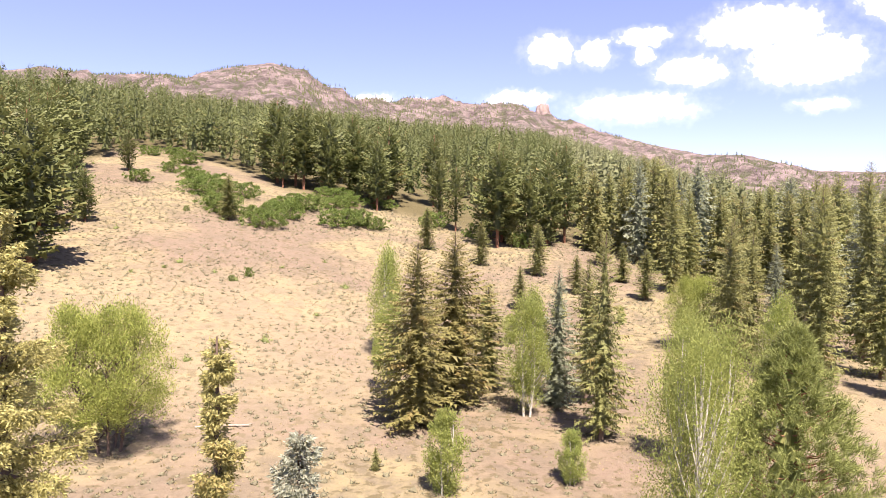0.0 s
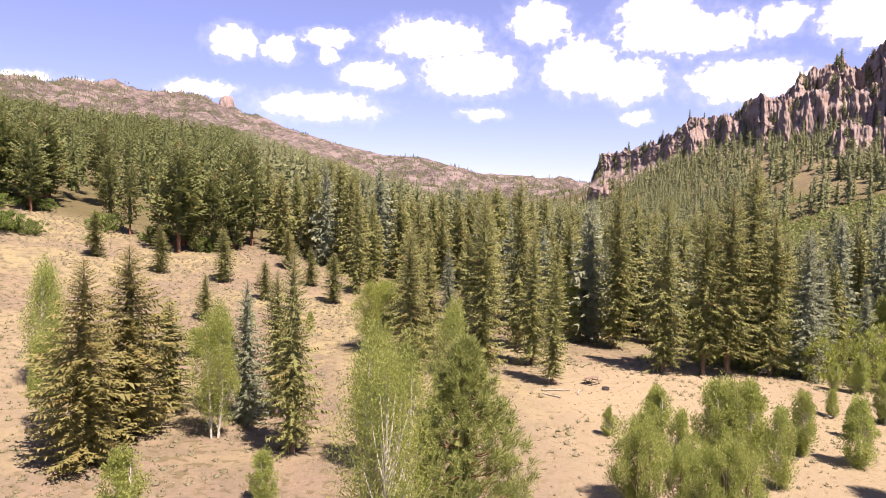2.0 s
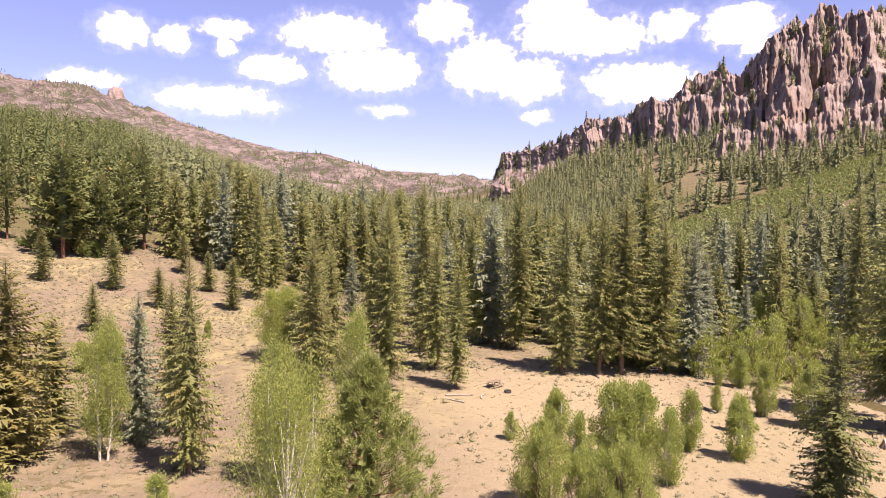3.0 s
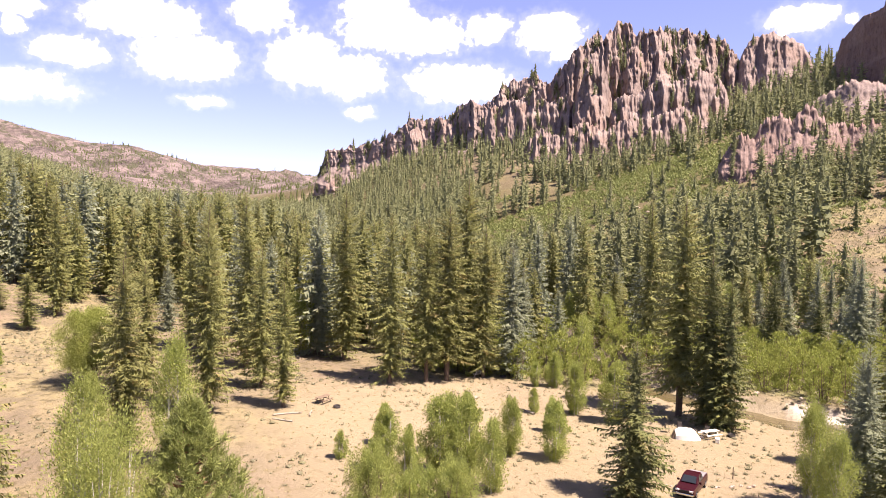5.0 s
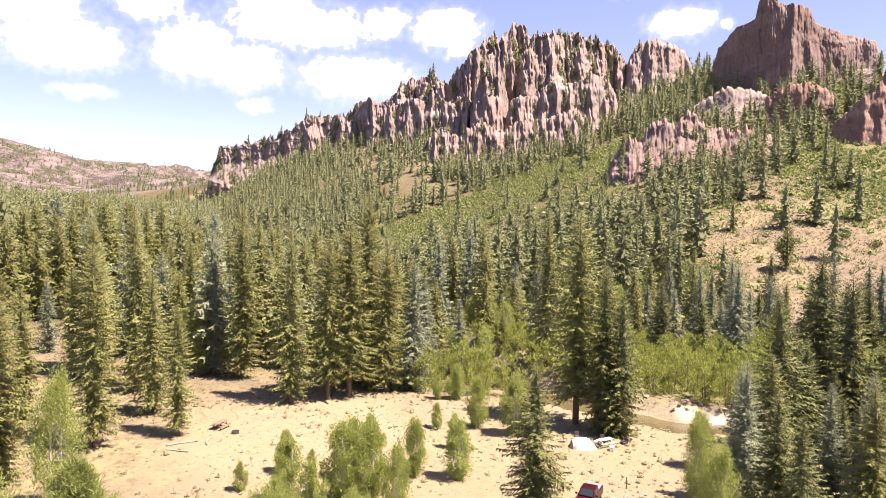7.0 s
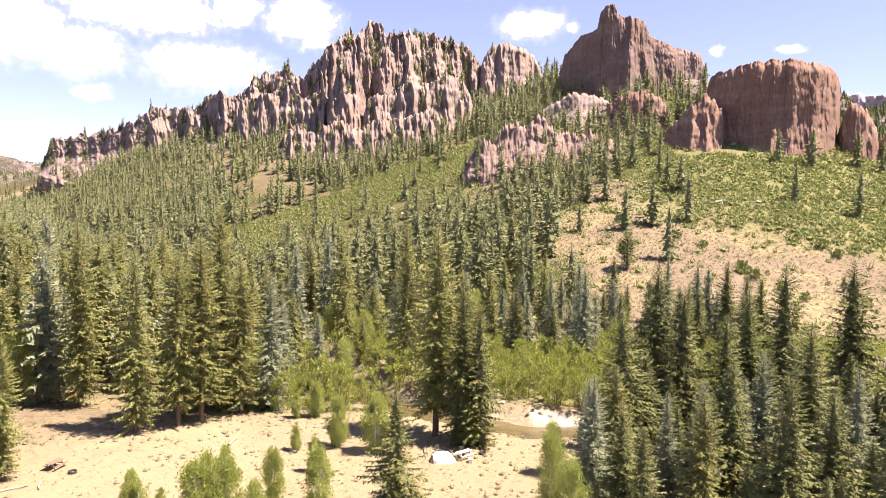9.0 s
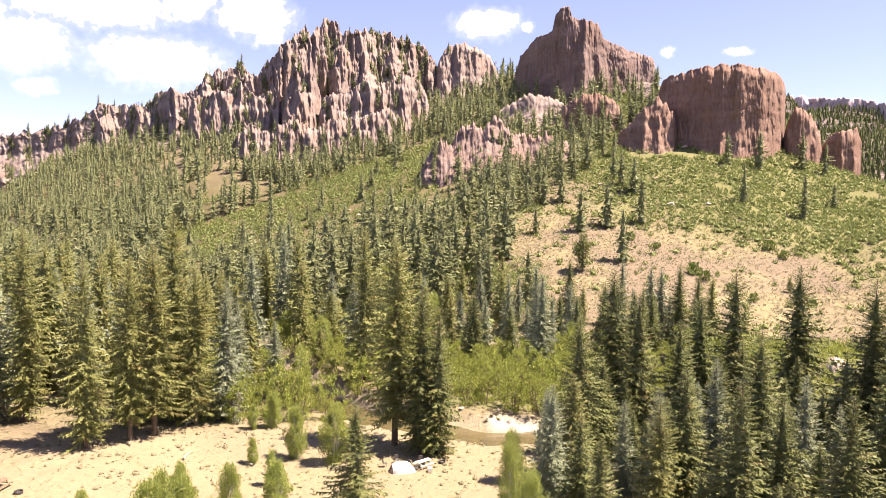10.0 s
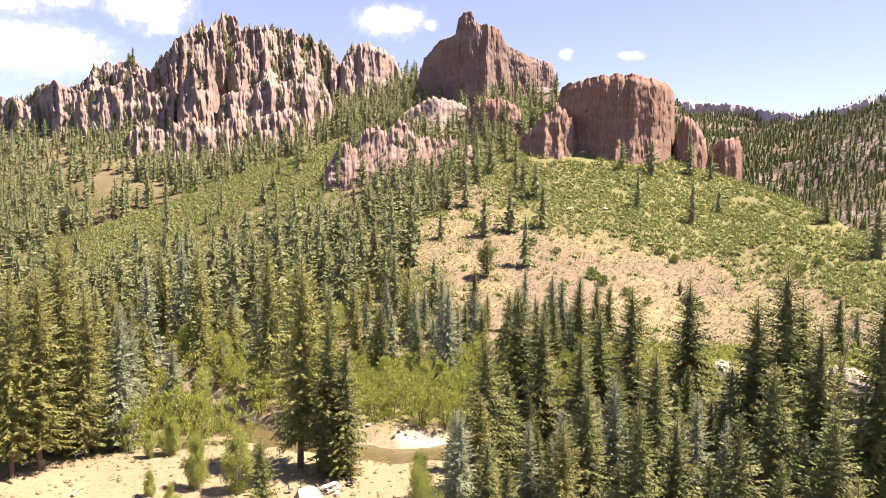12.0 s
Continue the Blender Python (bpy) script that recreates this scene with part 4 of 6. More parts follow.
def conifer(base, h, ratio, count, twigs, rng, low=0.04, pine=False, fan=0.42, ragged=0.4, full=0.62, thin_top=0.75, inner=0.0, lift=0.0):
    """Boughs of one or many conifers at once. A spruce stays wide down its lower half and narrows to a point; a pine is an uneven egg of upturned boughs."""
    m = len(h)
    b, hh, rr = np.repeat(base, count, 0), np.repeat(h, count), np.repeat(ratio, count)
    k = np.tile((np.arange(count) + 0.5) / count, m) + rng.uniform(-0.7, 0.7, m * count) / count
    k = np.clip(k, 0.002, 0.995)
    g = 1 - (1 - k) ** (0.9 if pine else 1.0)
    f = 1 - g * (1 - low)
    az = np.tile(2.399963 * np.arange(count), m) + np.repeat(rng.uniform(0, 6.28, m), count) + rng.normal(0, 0.45, m * count)
    own = np.repeat(rng.uniform(0, 200, m), count)
    lump = vnoise(own + 2.2 * np.cos(az) + 5 * f, own * 1.7 + 2.2 * np.sin(az) + hh * f * (0.42 if pine else 0.3))
    if pine:
        prof = np.minimum(1, g / 0.5) ** 0.62 * (1 - 0.5 * np.clip((g - 0.72) / 0.28, 0, 1))
        rise = 0.32 - 0.5 * g + rng.normal(0, 0.16, m * count)
    else:
        prof = np.minimum(1, g / full) ** thin_top * (1 - 0.22 * np.clip((g - 0.8) / 0.2, 0, 1))
        rise = 0.32 - 0.75 * np.minimum(1, g * 1.8) + rng.normal(0, 0.12, m * count)
    r = hh * rr * prof * (1 - ragged + 2 * ragged * lump) * rng.uniform(0.62, 1.18, m * count) + 0.012 * hh
    p = b + np.stack([np.cos(az) * r * inner, np.sin(az) * r * inner, f * hh], 1)
    r, rise = r * (1 - inner), rise + lift
    return fronds(p, az, r, rise, twigs, fan, rng, 0.25 if pine else 0.6)


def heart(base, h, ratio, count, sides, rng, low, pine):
    """The inner boughs of conifers, toned darker than the tips as shade inside the crown, with the same marks as
    fronds.
    """
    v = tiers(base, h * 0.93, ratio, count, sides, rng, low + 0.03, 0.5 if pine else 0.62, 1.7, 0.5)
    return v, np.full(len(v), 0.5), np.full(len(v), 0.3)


def stack(pieces):
    return tuple(np.concatenate(q) for q in zip(*pieces))


def spruce_shape(rng, h=20.0, ratio=0.13, count=300, twigs=14, bare=0.05, core=0.45, fan=0.42, ragged=0.4, full=0.62):
    """Crown and trunk of a spruce."""
    o, hh, rt = np.zeros((1, 3)), np.array([h]), np.array([ratio])
    crown = stack([conifer(o, hh, rt, count, twigs, rng, bare, False, fan, ragged, full), heart(o, hh, rt * core, 22, 9, rng, bare, False)])
    pieces = [tube([(0, 0, -0.6), (0.02 * h * 0.1, 0, h * 0.33), (0, 0.01 * h * 0.1, h * 0.66), (0, 0, h * 1.0)], (h * 0.0145, h * 0.011, h * 0.006, h * 0.001), 7)]
    return crown, join(pieces)


def pine_shape(rng, h=16.0, ratio=0.2, bare=0.15, count=200, twigs=12, core=0.35, fan=0.55, ragged=0.62, inner=0.2, lift=0.05):
    """Crown and trunk of a pine, with bare dead stubs under the crown."""
    o, hh, rt = np.zeros((1, 3)), np.array([h]), np.array([ratio])
    crown = stack([conifer(o, hh, rt, count, twigs, rng, bare, True, fan, ragged, inner=inner, lift=lift), heart(o, hh, rt * core, 12, 9, rng, bare, True)])
    pieces = [tube([(0, 0, -0.6), (0.1, 0.05, h * 0.4), (-0.05, 0.1, h * 0.75), (0, 0, h * 0.98)], (h * 0.016, h * 0.012, h * 0.007, h * 0.002), 7)]
    for i in range(8):
        a = rng.uniform(0, 6.28)
        z = h * bare * rng.uniform(0.4, 1.3)
        out = np.array([math.cos(a), math.sin(a), 0.1])
        pieces.append(tube([np.array([0, 0, z]), np.array([0, 0, z]) + out * h * ratio * rng.uniform(0.25, 0.6)], (0.05, 0.01), 4))
    return crown, join(pieces)


def bushy_pine_shape(rng, h=15.0, ratio=0.3, tufts=620, per=100):
    """A young pine: an uneven egg of upturned tufts of long needles, dense to the ground."""
    P, D, L = [], [], []
    pieces = [tube([(0, 0, -0.6), (0.1, 0.05, h * 0.4), (-0.05, 0.1, h * 0.75), (0, 0, h * 0.97)], (h * 0.016, h * 0.012, h * 0.007, h * 0.002), 7)]
    for i in range(tufts):
        g = (i + rng.rand()) / tufts
        az = 2.399963 * i + rng.normal(0, 0.3)
        prof = min(1.0, (g / 0.62)) ** 0.7 * (1 - 0.25 * max(0.0, (g - 0.8) / 0.2))
        lump = float(vnoise(np.array([2.0 * math.cos(az) + 9 * g]), np.array([2.0 * math.sin(az) + 7.3]))[0])
        r = h * ratio * prof * (0.62 + 0.62 * lump) * (rng.uniform(0.25, 1.0) ** 0.4)
        out = np.array([math.cos(az), math.sin(az), 0.0])
        c = out * r + np.array([0, 0, h * (1 - 0.97 * g)])
        if i % 3 == 0:
            a = np.array([0, 0, max(0.3, c[2] - 0.45 * r)])
            pieces.append(tube([a, a * 0.5 + c * 0.5 - [0, 0, 0.08 * r], c], (0.06, 0.04, 0.012), 4))
        v = unit(rng.normal(0, 0.55, (per, 3)) + out * 0.55 + np.array([0, 0, 0.95]))
        size = rng.uniform(0.5, 1.0) * (0.5 + 0.5 * min(1.0, g * 2))
        P.append(c + v * rng.uniform(-0.3, 0.6, (per, 1)) * size + rng.normal(0, 0.12, (per, 3)))
        D.append(v + rng.normal(0, 0.35, (per, 3)))
        L.append(0.34 * rng.uniform(0.7, 1.3, per))
    P, D, L = np.concatenate(P), np.concatenate(D), np.concatenate(L)
    inside = tiers(np.zeros((1, 3)), np.array([h * 0.92]), np.array([ratio * 0.5]), 14, 10, rng, 0.04, 0.6, 1.8, 0.55)
    return np.concatenate([sprays(P, D, L, L * 0.13, rng, 1.0), inside]), join(pieces)


def leafy_shape(rng, h=8.0, ratio=0.26, low=0.18, clumps=46, per=40, leaf=0.24, stems=3, egg=0.6, spread=0.5):
    """An aspen, cottonwood or willow: several stems, forked limbs and loose clumps of small leaves."""
    P, D, L = [], [], []
    pieces = []
    heads = []
    for s in range(stems):
        az = 2 * math.pi * s / stems + rng.uniform(-0.5, 0.5)
        lean = spread * h * ratio * rng.uniform(0.3, 1.0) * (0 if stems == 1 else 1)
        top = np.array([math.cos(az) * lean, math.sin(az) * lean, h * rng.uniform(0.78, 0.96)])
        foot = np.array([math.cos(az), math.sin(az), 0]) * (0.0 if stems == 1 else h * 0.012 * stems)
        heads.append((foot, top))
        pieces.append(tube([foot - [0, 0, 0.5], foot * 0.6 + top * 0.4 + rng.normal(0, 0.01 * h, 3), top], (h * 0.012, h * 0.008, h * 0.002), 6))
    for i in range(clumps):
        f = low + (1 - low) * (i + rng.rand()) / clumps
        foot, top = heads[rng.randint(len(heads))]
        g = (f - low) / (1 - low)
        prof = math.sin(math.pi * min(max(g, 0.02), 0.98) ** egg) ** 0.7
        r = h * ratio * prof * math.sqrt(rng.uniform(0.12, 1))
        az = rng.uniform(0, 2 * math.pi)
        axis = foot + (top - foot) * f
        c = np.array([axis[0] * 0.8 + math.cos(az) * r, axis[1] * 0.8 + math.sin(az) * r, f * h])
        if i % 2 == 0:
            a = foot + (top - foot) * max(0.08, f - 0.16)
            pieces.append(tube([a, a * 0.45 + c * 0.55 + [0, 0, -0.02 * h], c], (h * 0.0045, h * 0.003, h * 0.001), 4))
        v = unit(rng.normal(0, 1, (per, 3)))
        size = h * rng.uniform(0.05, 0.10) * (1.0 if ratio < 0.35 else 1.25)
        P.append(c + v * size * (rng.uniform(0, 1, (per, 1)) ** 0.5) * ([0.85, 0.85, 1.9] if ratio < 0.35 else [1, 1, 1.15]))
        D.append(v + rng.normal(0, 0.5, (per, 3)) + [0, 0, 1.3])
        L.append(leaf * rng.uniform(0.7, 1.3, per))
    P, D, L = np.concatenate(P), np.concatenate(D), np.concatenate(L)
    return sprays(P, D, L, L * 0.5, rng, 1.0), join(pieces)


def plant(name, shape, leaf_mat, wood_mat, label, category, group="", crown_name="crown"):
    """A thing of a trunk and a crown, at the origin, not yet placed."""
    crown, (tv, tf) = shape
    root = new(name)
    part("trunk", mesh_from("trunk", tv, tf, wood_mat, True), None, root)
    marks = {}
    if isinstance(crown, tuple):
        crown, bough, tip = crown
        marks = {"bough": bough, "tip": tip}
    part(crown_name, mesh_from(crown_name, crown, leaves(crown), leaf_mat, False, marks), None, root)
    tagged(root, label, category, group)
    return root


def stand(ob, x, y, scale, wide=1.0, turn=0.0, sink=0.1, lean=(0, 0)):
    ob2 = copy_thing(ob, Matrix.Translation((x, y, hz(x, y) - sink)) @ Euler((radians(lean[0]), radians(lean[1]), turn)).to_matrix().to_4x4() @ Matrix.Diagonal((scale * wide, scale * wide, scale, 1)))
    return ob2


def scrap(ob):
    for o in list(ob.children_recursive) + [ob]:
        bpy.data.objects.remove(o)


# ---------------------------------------------------------------- single trees


def r_(seed):
    return np.random.RandomState(seed)


GREEN_LABEL = "tall narrow green spruce with drooping branches in the meadow"
spruces = [plant("spruce_tree", spruce_shape(r_(20 + i), 20, (0.11, 0.115, 0.128, 0.105, 0.13)[i], (480, 520, 480, 450, 520)[i], 19, (0.08, 0.05, 0.06, 0.13, 0.04)[i], 0.55, 0.28, (0.34, 0.42, 0.32, 0.44, 0.38)[i], (0.45, 0.55, 0.62, 0.42, 0.58)[i]),
                 M_SPRUCE, M_BARK, GREEN_LABEL, "tree", "spruces round the meadow") for i in range(5)]
dark_spruces = [plant("spruce_tree", spruce_shape(r_(30 + i), 20, (0.135, 0.15, 0.145)[i], 500, 18, 0.03, 0.62, 0.28, 0.36, (0.6, 0.75, 0.68)[i]), M_DARK_SPRUCE, M_BARK, "deep green dense spruce with boughs down to the ground, shaded-side tone in its needles", "tree", "spruces by the river bend") for i in range(3)]
blues = [plant("blue_spruce_tree", spruce_shape(r_(40 + i), 14, 0.155, 460, 18, 0.03, 0.58, 0.28, 0.3, 0.72), M_BLUE, M_BARK, "blue-grey spruce with dense layered branches down to the ground", "tree", "blue spruces") for i in range(2)]
rusties = [plant("spruce_tree", spruce_shape(r_(50 + i), 20, 0.14, 520, 20, 0.04, 0.42, 0.26, 0.38, 0.5), M_RUSTY, M_BARK, "browning spruce with thin yellow-brown drooping branches", "tree", "browning spruces") for i in range(2)]
k = 0
for x, y, h in SPRUCES_A + SPRUCES_B + SPRUCES_C:
    stand(dark_spruces[k % 3] if (x > 60 and y < 15) or (55 < x < 85 and y < 30) else spruces[k % 5], x, y, h / 20, (1.3 if 55 < x < 58 and y < 30 else 1.25 if x > 60 and y < 15 else 1.0) if h > 12 else 1.75, RNG.uniform(0, 6.28))
    k += 1
r = r_(66)
a, d = np.radians(r.uniform(80, 112, 400)), r.uniform(62, 110, 400)
fill_x, fill_y = d * np.sin(a), d * np.cos(a)
taken = np.array([q[:2] for q in SPRUCES_A + SPRUCES_B + SPRUCES_C + BLUE_SPRUCES + RUSTY_SPRUCES])
free = np.array([np.hypot(taken[:, 0] - x, taken[:, 1] - y).min() > 3 for x, y in zip(fill_x, fill_y)]) & (river_distance(fill_x, fill_y) > 8)
kept = []
for x, y in zip(fill_x[free], fill_y[free]):
    if all(math.hypot(x - p, y - q) > 3.6 for p, q in kept) and len(kept) < 46:
        kept.append((x, y))
        stand(dark_spruces[k % 3] if k % 4 else blues[k % 2], x, y, r.uniform(8, 15) / (20 if k % 4 else 14), 1.15 if k % 4 else 0.95, r.uniform(0, 6.28))
        k += 1
# a loose row along the far bank of the river
bank = []
r = r_(73)
for _ in range(260):
    a, d = radians(r.uniform(74, 92)), r.uniform(132, 172)
    x, y = d * math.sin(a), d * math.cos(a)
    if river_distance(np.array([x]), np.array([y]))[0] > 9 and all(math.hypot(x - p, y - q) > 5 for p, q in bank) and len(bank) < 30:
        bank.append((x, y))
        stand(dark_spruces[k % 3] if k % 3 else blues[k % 2], x, y, r.uniform(10, 17) / (20 if k % 3 else 14), 1.1 if k % 3 else 0.85, r.uniform(0, 6.28))
        k += 1


def dead_spruce(h=21.5):
    """A bare grey trunk with short broken branches and a few brown sprays left."""
    rng = r_(64)
    pieces = [tube([(0, 0, -0.5), (0.15, 0.05, h * 0.4), (0.05, 0.2, h * 0.75), (0, 0, h)], (0.2, 0.16, 0.1, 0.025), 8)]
    for _ in range(70):
        z, a = h * rng.uniform(0.2, 0.98), rng.uniform(0, 6.28)
        length = rng.uniform(0.4, 1.7) * (1.1 - 0.8 * z / h)
        c = np.array([0.08, 0.08, z])
        pieces.append(tube([c, c + np.array([math.cos(a), math.sin(a), -0.3]) * length], (0.03, 0.008), 4))
    o = np.zeros((1, 3))
    crown = conifer(o, np.array([h]), np.array([0.05]), 70, 12, rng, 0.1, False, 0.3, 0.7, 0.4)
    return plant("dead_spruce", (crown, join(pieces)), M_RUSTY, M_DEAD, "leaning dead grey spruce with bare broken branches", "tree")


snag = dead_spruce()
stand(snag, 85.7, -27.5, 1.0, 1.0, 0.0, 0.1, (5.5, -2.0))
scrap(snag)
for x, y, h in BLUE_SPRUCES:
    stand(blues[k % 2], x, y, h / 14, 1.0 if h > 6 else 1.5, RNG.uniform(0, 6.28))
    k += 1
for x, y, h in RUSTY_SPRUCES:
    stand(rusties[k % 2] if x < 20 else spruces[3], x, y, h / 20, 1.45 if x < 20 else 1.15, RNG.uniform(0, 6.28))
    k += 1
aspens = [plant("aspen_tree", leafy_shape(r_(70 + i), 10, 0.165, 0.2, 100, 150, 0.155, 2, 0.75), M_ASPEN, M_ABARK, "slender yellow-green aspen with pale bark and loose leaves", "tree", "aspens") for i in range(3)]
wood_aspen = plant("aspen_tree", leafy_shape(r_(74), 10, 0.18, 0.1, 70, 50, 0.3, 2, 0.75), M_ASPEN, M_ABARK, "slender light-green aspen between the spruces", "tree", "aspens")
saps = [plant("aspen_sapling", leafy_shape(r_(80 + i), 5, 0.19, 0.03, 76, 150, 0.13, 4, 0.85), M_ASPEN, M_ABARK, "young bushy light-green aspen sapling on dry grass", "tree", "aspen saplings") for i in range(3)]
cottons = [plant("cottonwood_tree", leafy_shape(r_(90 + i), 10, 0.40, 0.24, 240, 300, 0.14, 5, 0.62, 0.9), M_WILLOW, M_BARK, "broad round-crowned green cottonwood with several leaning stems", "tree", "cottonwoods") for i in range(2)]
willows = [plant("willow_bush", leafy_shape(r_(95 + i), 5, 0.42, 0.02, 32, 40, 0.29, 5, 0.7, 1.0), M_WILLOW, M_BARK, "rounded bright green willow bush", "bush", "willow bushes") for i in range(3)]
near_willow = plant("willow_bush", leafy_shape(r_(99), 5, 0.3, 0.02, 150, 190, 0.105, 9, 0.85, 1.0), M_ASPEN, M_BARK, "dense bright green willow clump on the meadow", "bush", "willow bushes")
near_aspen = plant("aspen_tree", leafy_shape(r_(76), 14, 0.14, 0.12, 190, 260, 0.115, 3, 0.75, 0.8), M_ASPEN, M_ABARK, "tall yellow-green aspen with pale dead twigs showing between the leaves", "tree", "aspens")
for x, y, h in ASPENS:
    if math.hypot(x, y) < 45:
        stand(near_aspen, x, y, h / 14, 1.0, x)
        continue
    stand(aspens[k % 3], x, y, h / 10, 1.0 if h > 7 else 1.2, RNG.uniform(0, 6.28))
    k += 1
for x, y, h in SAPLINGS:
    stand(saps[k % 3], x, y, h / 5, RNG.uniform(0.9, 1.25), RNG.uniform(0, 6.28))
    k += 1
r = r_(69)
for _ in range(60):
    a, d = radians(r.uniform(36, 72)), r.uniform(108, 215)
    x, y = d * math.sin(a), d * math.cos(a)
    if river_distance(x, y) > 6:
        stand(wood_aspen, x, y, r.uniform(0.5, 0.95), r.uniform(1.0, 1.5), r.uniform(0, 6.28))
SHRUBS = [(-2.5, 82, 3), (2, 88, 3.5), (7, 84, 3), (11, 92, 3.2), (15, 96, 3.6), (20, 101, 3), (24, 106, 3.4), (29, 108, 3), (9, 104, 2.6), (17, 86, 2.8), (27, 96, 3.2), (33, 104, 2.6), (13, 110, 2.4), (4, 97, 2.6), (36, 84, 3.0), (22, 79, 2.4)]
for x, y, h in SHRUBS:
    stand(saps[k % 3], x, y, h / 5, RNG.uniform(1.2, 1.7), RNG.uniform(0, 6.28))
    k += 1
for x, y, h in COTTONWOODS:
    stand(cottons[k % 2], x, y, h / 10, 1.0, RNG.uniform(0, 6.28))
    k += 1
for x, y, h in WILLOWS:
    stand(near_willow, x, y, h / 5, 1.0, RNG.uniform(0, 6.28))
    k += 1
broad = plant("pine_tree", bushy_pine_shape(r_(101)), M_BROAD, M_PBARK, "broad bushy green pine with long upturned branches", "tree")
for x, y, h in BROAD_PINES:
    stand(broad, x, y, h / 15, 1, 1.0)

# spruce tops close under the camera
def near_shape(rng, h=8.0, reach=0.36, whorls=26, needle=0.06):
    """The upper part of a spruce seen from close by: long bending boughs set with short needle twigs."""
    P, D, L, pieces = [], [], [], [tube([(0, 0, -14), (0.03, 0, h * 0.5), (0, 0.02, h * 0.8), (0, 0, h)], (0.2, 0.09, 0.05, 0.012), 8)]
    for i in range(whorls):
        for k in range(5):
            f = min(0.985, (i + rng.uniform(-1.2, 1.2)) / whorls)
            depth = h * (1 - f)
            az = 1.2566 * k + 0.7 * i + rng.uniform(-0.35, 0.35)
            length = (0.1 + reach * depth ** 0.9) * rng.uniform(0.15, 1.35)
            out, lat = np.array([math.cos(az), math.sin(az), 0]), np.array([-math.sin(az), math.cos(az), 0])
            sag = rng.uniform(0.1, 0.4) * (0.2 + 0.8 * depth / h)
            t = np.linspace(0, 1, 7)
            path = np.outer(t * length, out) + np.outer(0.12 * length * np.sin(2.5 * t + i) * rng.uniform(-1, 1), lat)
            path[:, 2] = h * f + length * (0.25 * t * (1 - depth / h) - sag * t + 0.75 * sag * t ** 2.5)
            pieces.append(tube(path[::2], (0.03, 0.022, 0.014, 0.005), 4))
            n = int(120 + 800 * length)
            q = rng.uniform(0.04, 1, n) ** 0.8
            p = np.stack([np.interp(q, t, path[:, j]) for j in range(3)], 1)
            w = rng.normal(0, 0.09, n) * (0.35 + 1.2 * np.sin(math.pi * q) * length ** 0.5)
            p += np.outer(w, lat) + np.column_stack([0 * w, 0 * w, -np.abs(rng.normal(0, 0.15, n)) * (0.5 + length * 0.5) + 0.05])
            P.append(p)
            D.append(out * 0.7 + np.outer(np.sign(w), lat) * 0.7 + rng.normal(0, 0.55, (n, 3)) + [0, 0, -0.15])
            L.append(needle * rng.uniform(0.6, 1.4, n))
    P, D, L = np.concatenate(P), np.concatenate(D), np.concatenate(L)
    return sprays(P, D, L, L * 0.42, rng, 0.8), join(pieces)


for k, (x, y, top, reach, mat, label) in enumerate(((-5.3, 9.7, 19.6, 0.27, M_CONES, "spruce with long boughs hung with yellow-brown cones"), (-2.4, 9.4, 17.9, 0.14, M_CONES, "slim young spruce top with yellow-brown cones"), (-1.25, 8.9, 16.8, 0.3, M_GREY, "pale grey-green spruce top"))):
    one = plant("spruce_tree", near_shape(r_(111 + k), 8.0, reach, 30), mat, M_BARK, label, "tree", "spruces close by the open slope")
    one.matrix_world = Matrix.Translation((x, y, top - 8.0))
scrap(wood_aspen), scrap(near_aspen), scrap(broad), scrap(near_willow)

# ---------------------------------------------------------------- woods


def scatter(n, a0, a1, d0, d1, seed):
    """Even random places between two bearings and two distances."""
    r = r_(seed)
    d = np.sqrt(r.uniform(d0 * d0, d1 * d1, n))
    a = np.radians(r.uniform(a0, a1, n))
    return d * np.sin(a), d * np.cos(a), np.degrees(a), d, r.rand(n)


def thin(x, y, keep, gap):
    """Indices of kept places at least gap apart."""
    cells, out = {}, []
    for i in np.nonzero(keep)[0]:
        c = (int(x[i] // gap), int(y[i] // gap))
        if any(math.hypot(x[i] - x[j], y[i] - y[j]) < gap for a in (-1, 0, 1) for b in (-1, 0, 1) for j in cells.get((c[0] + a, c[1] + b), ())):
            continue
        cells.setdefault(c, []).append(i)
        out.append(i)
    return np.array(out, int)


HERO = np.array([q[:2] for q in SPRUCES_A + SPRUCES_B + SPRUCES_C + BLUE_SPRUCES + RUSTY_SPRUCES])


def clear_of(x, y, gap=3.0):
    ok = np.ones(len(x), bool)
    for hx, hy in HERO:
        ok &= np.hypot(x - hx, y - hy) > gap
    return ok


def west_wood(x, y, az, d):
    """How wooded the west hill is, 0 to 1."""
    s = -0.574 * x + 0.819 * y
    n = fbm(x / 28, y / 28, 2, 41)
    return smooth(-5, 5, s - west_edge(az) + 9 * (n - 0.5)) * (1 - glade(x, y)) * (1 - 0.95 * smooth(0.66, 0.7, fbm(x / 50, y / 50, 2, 43)))


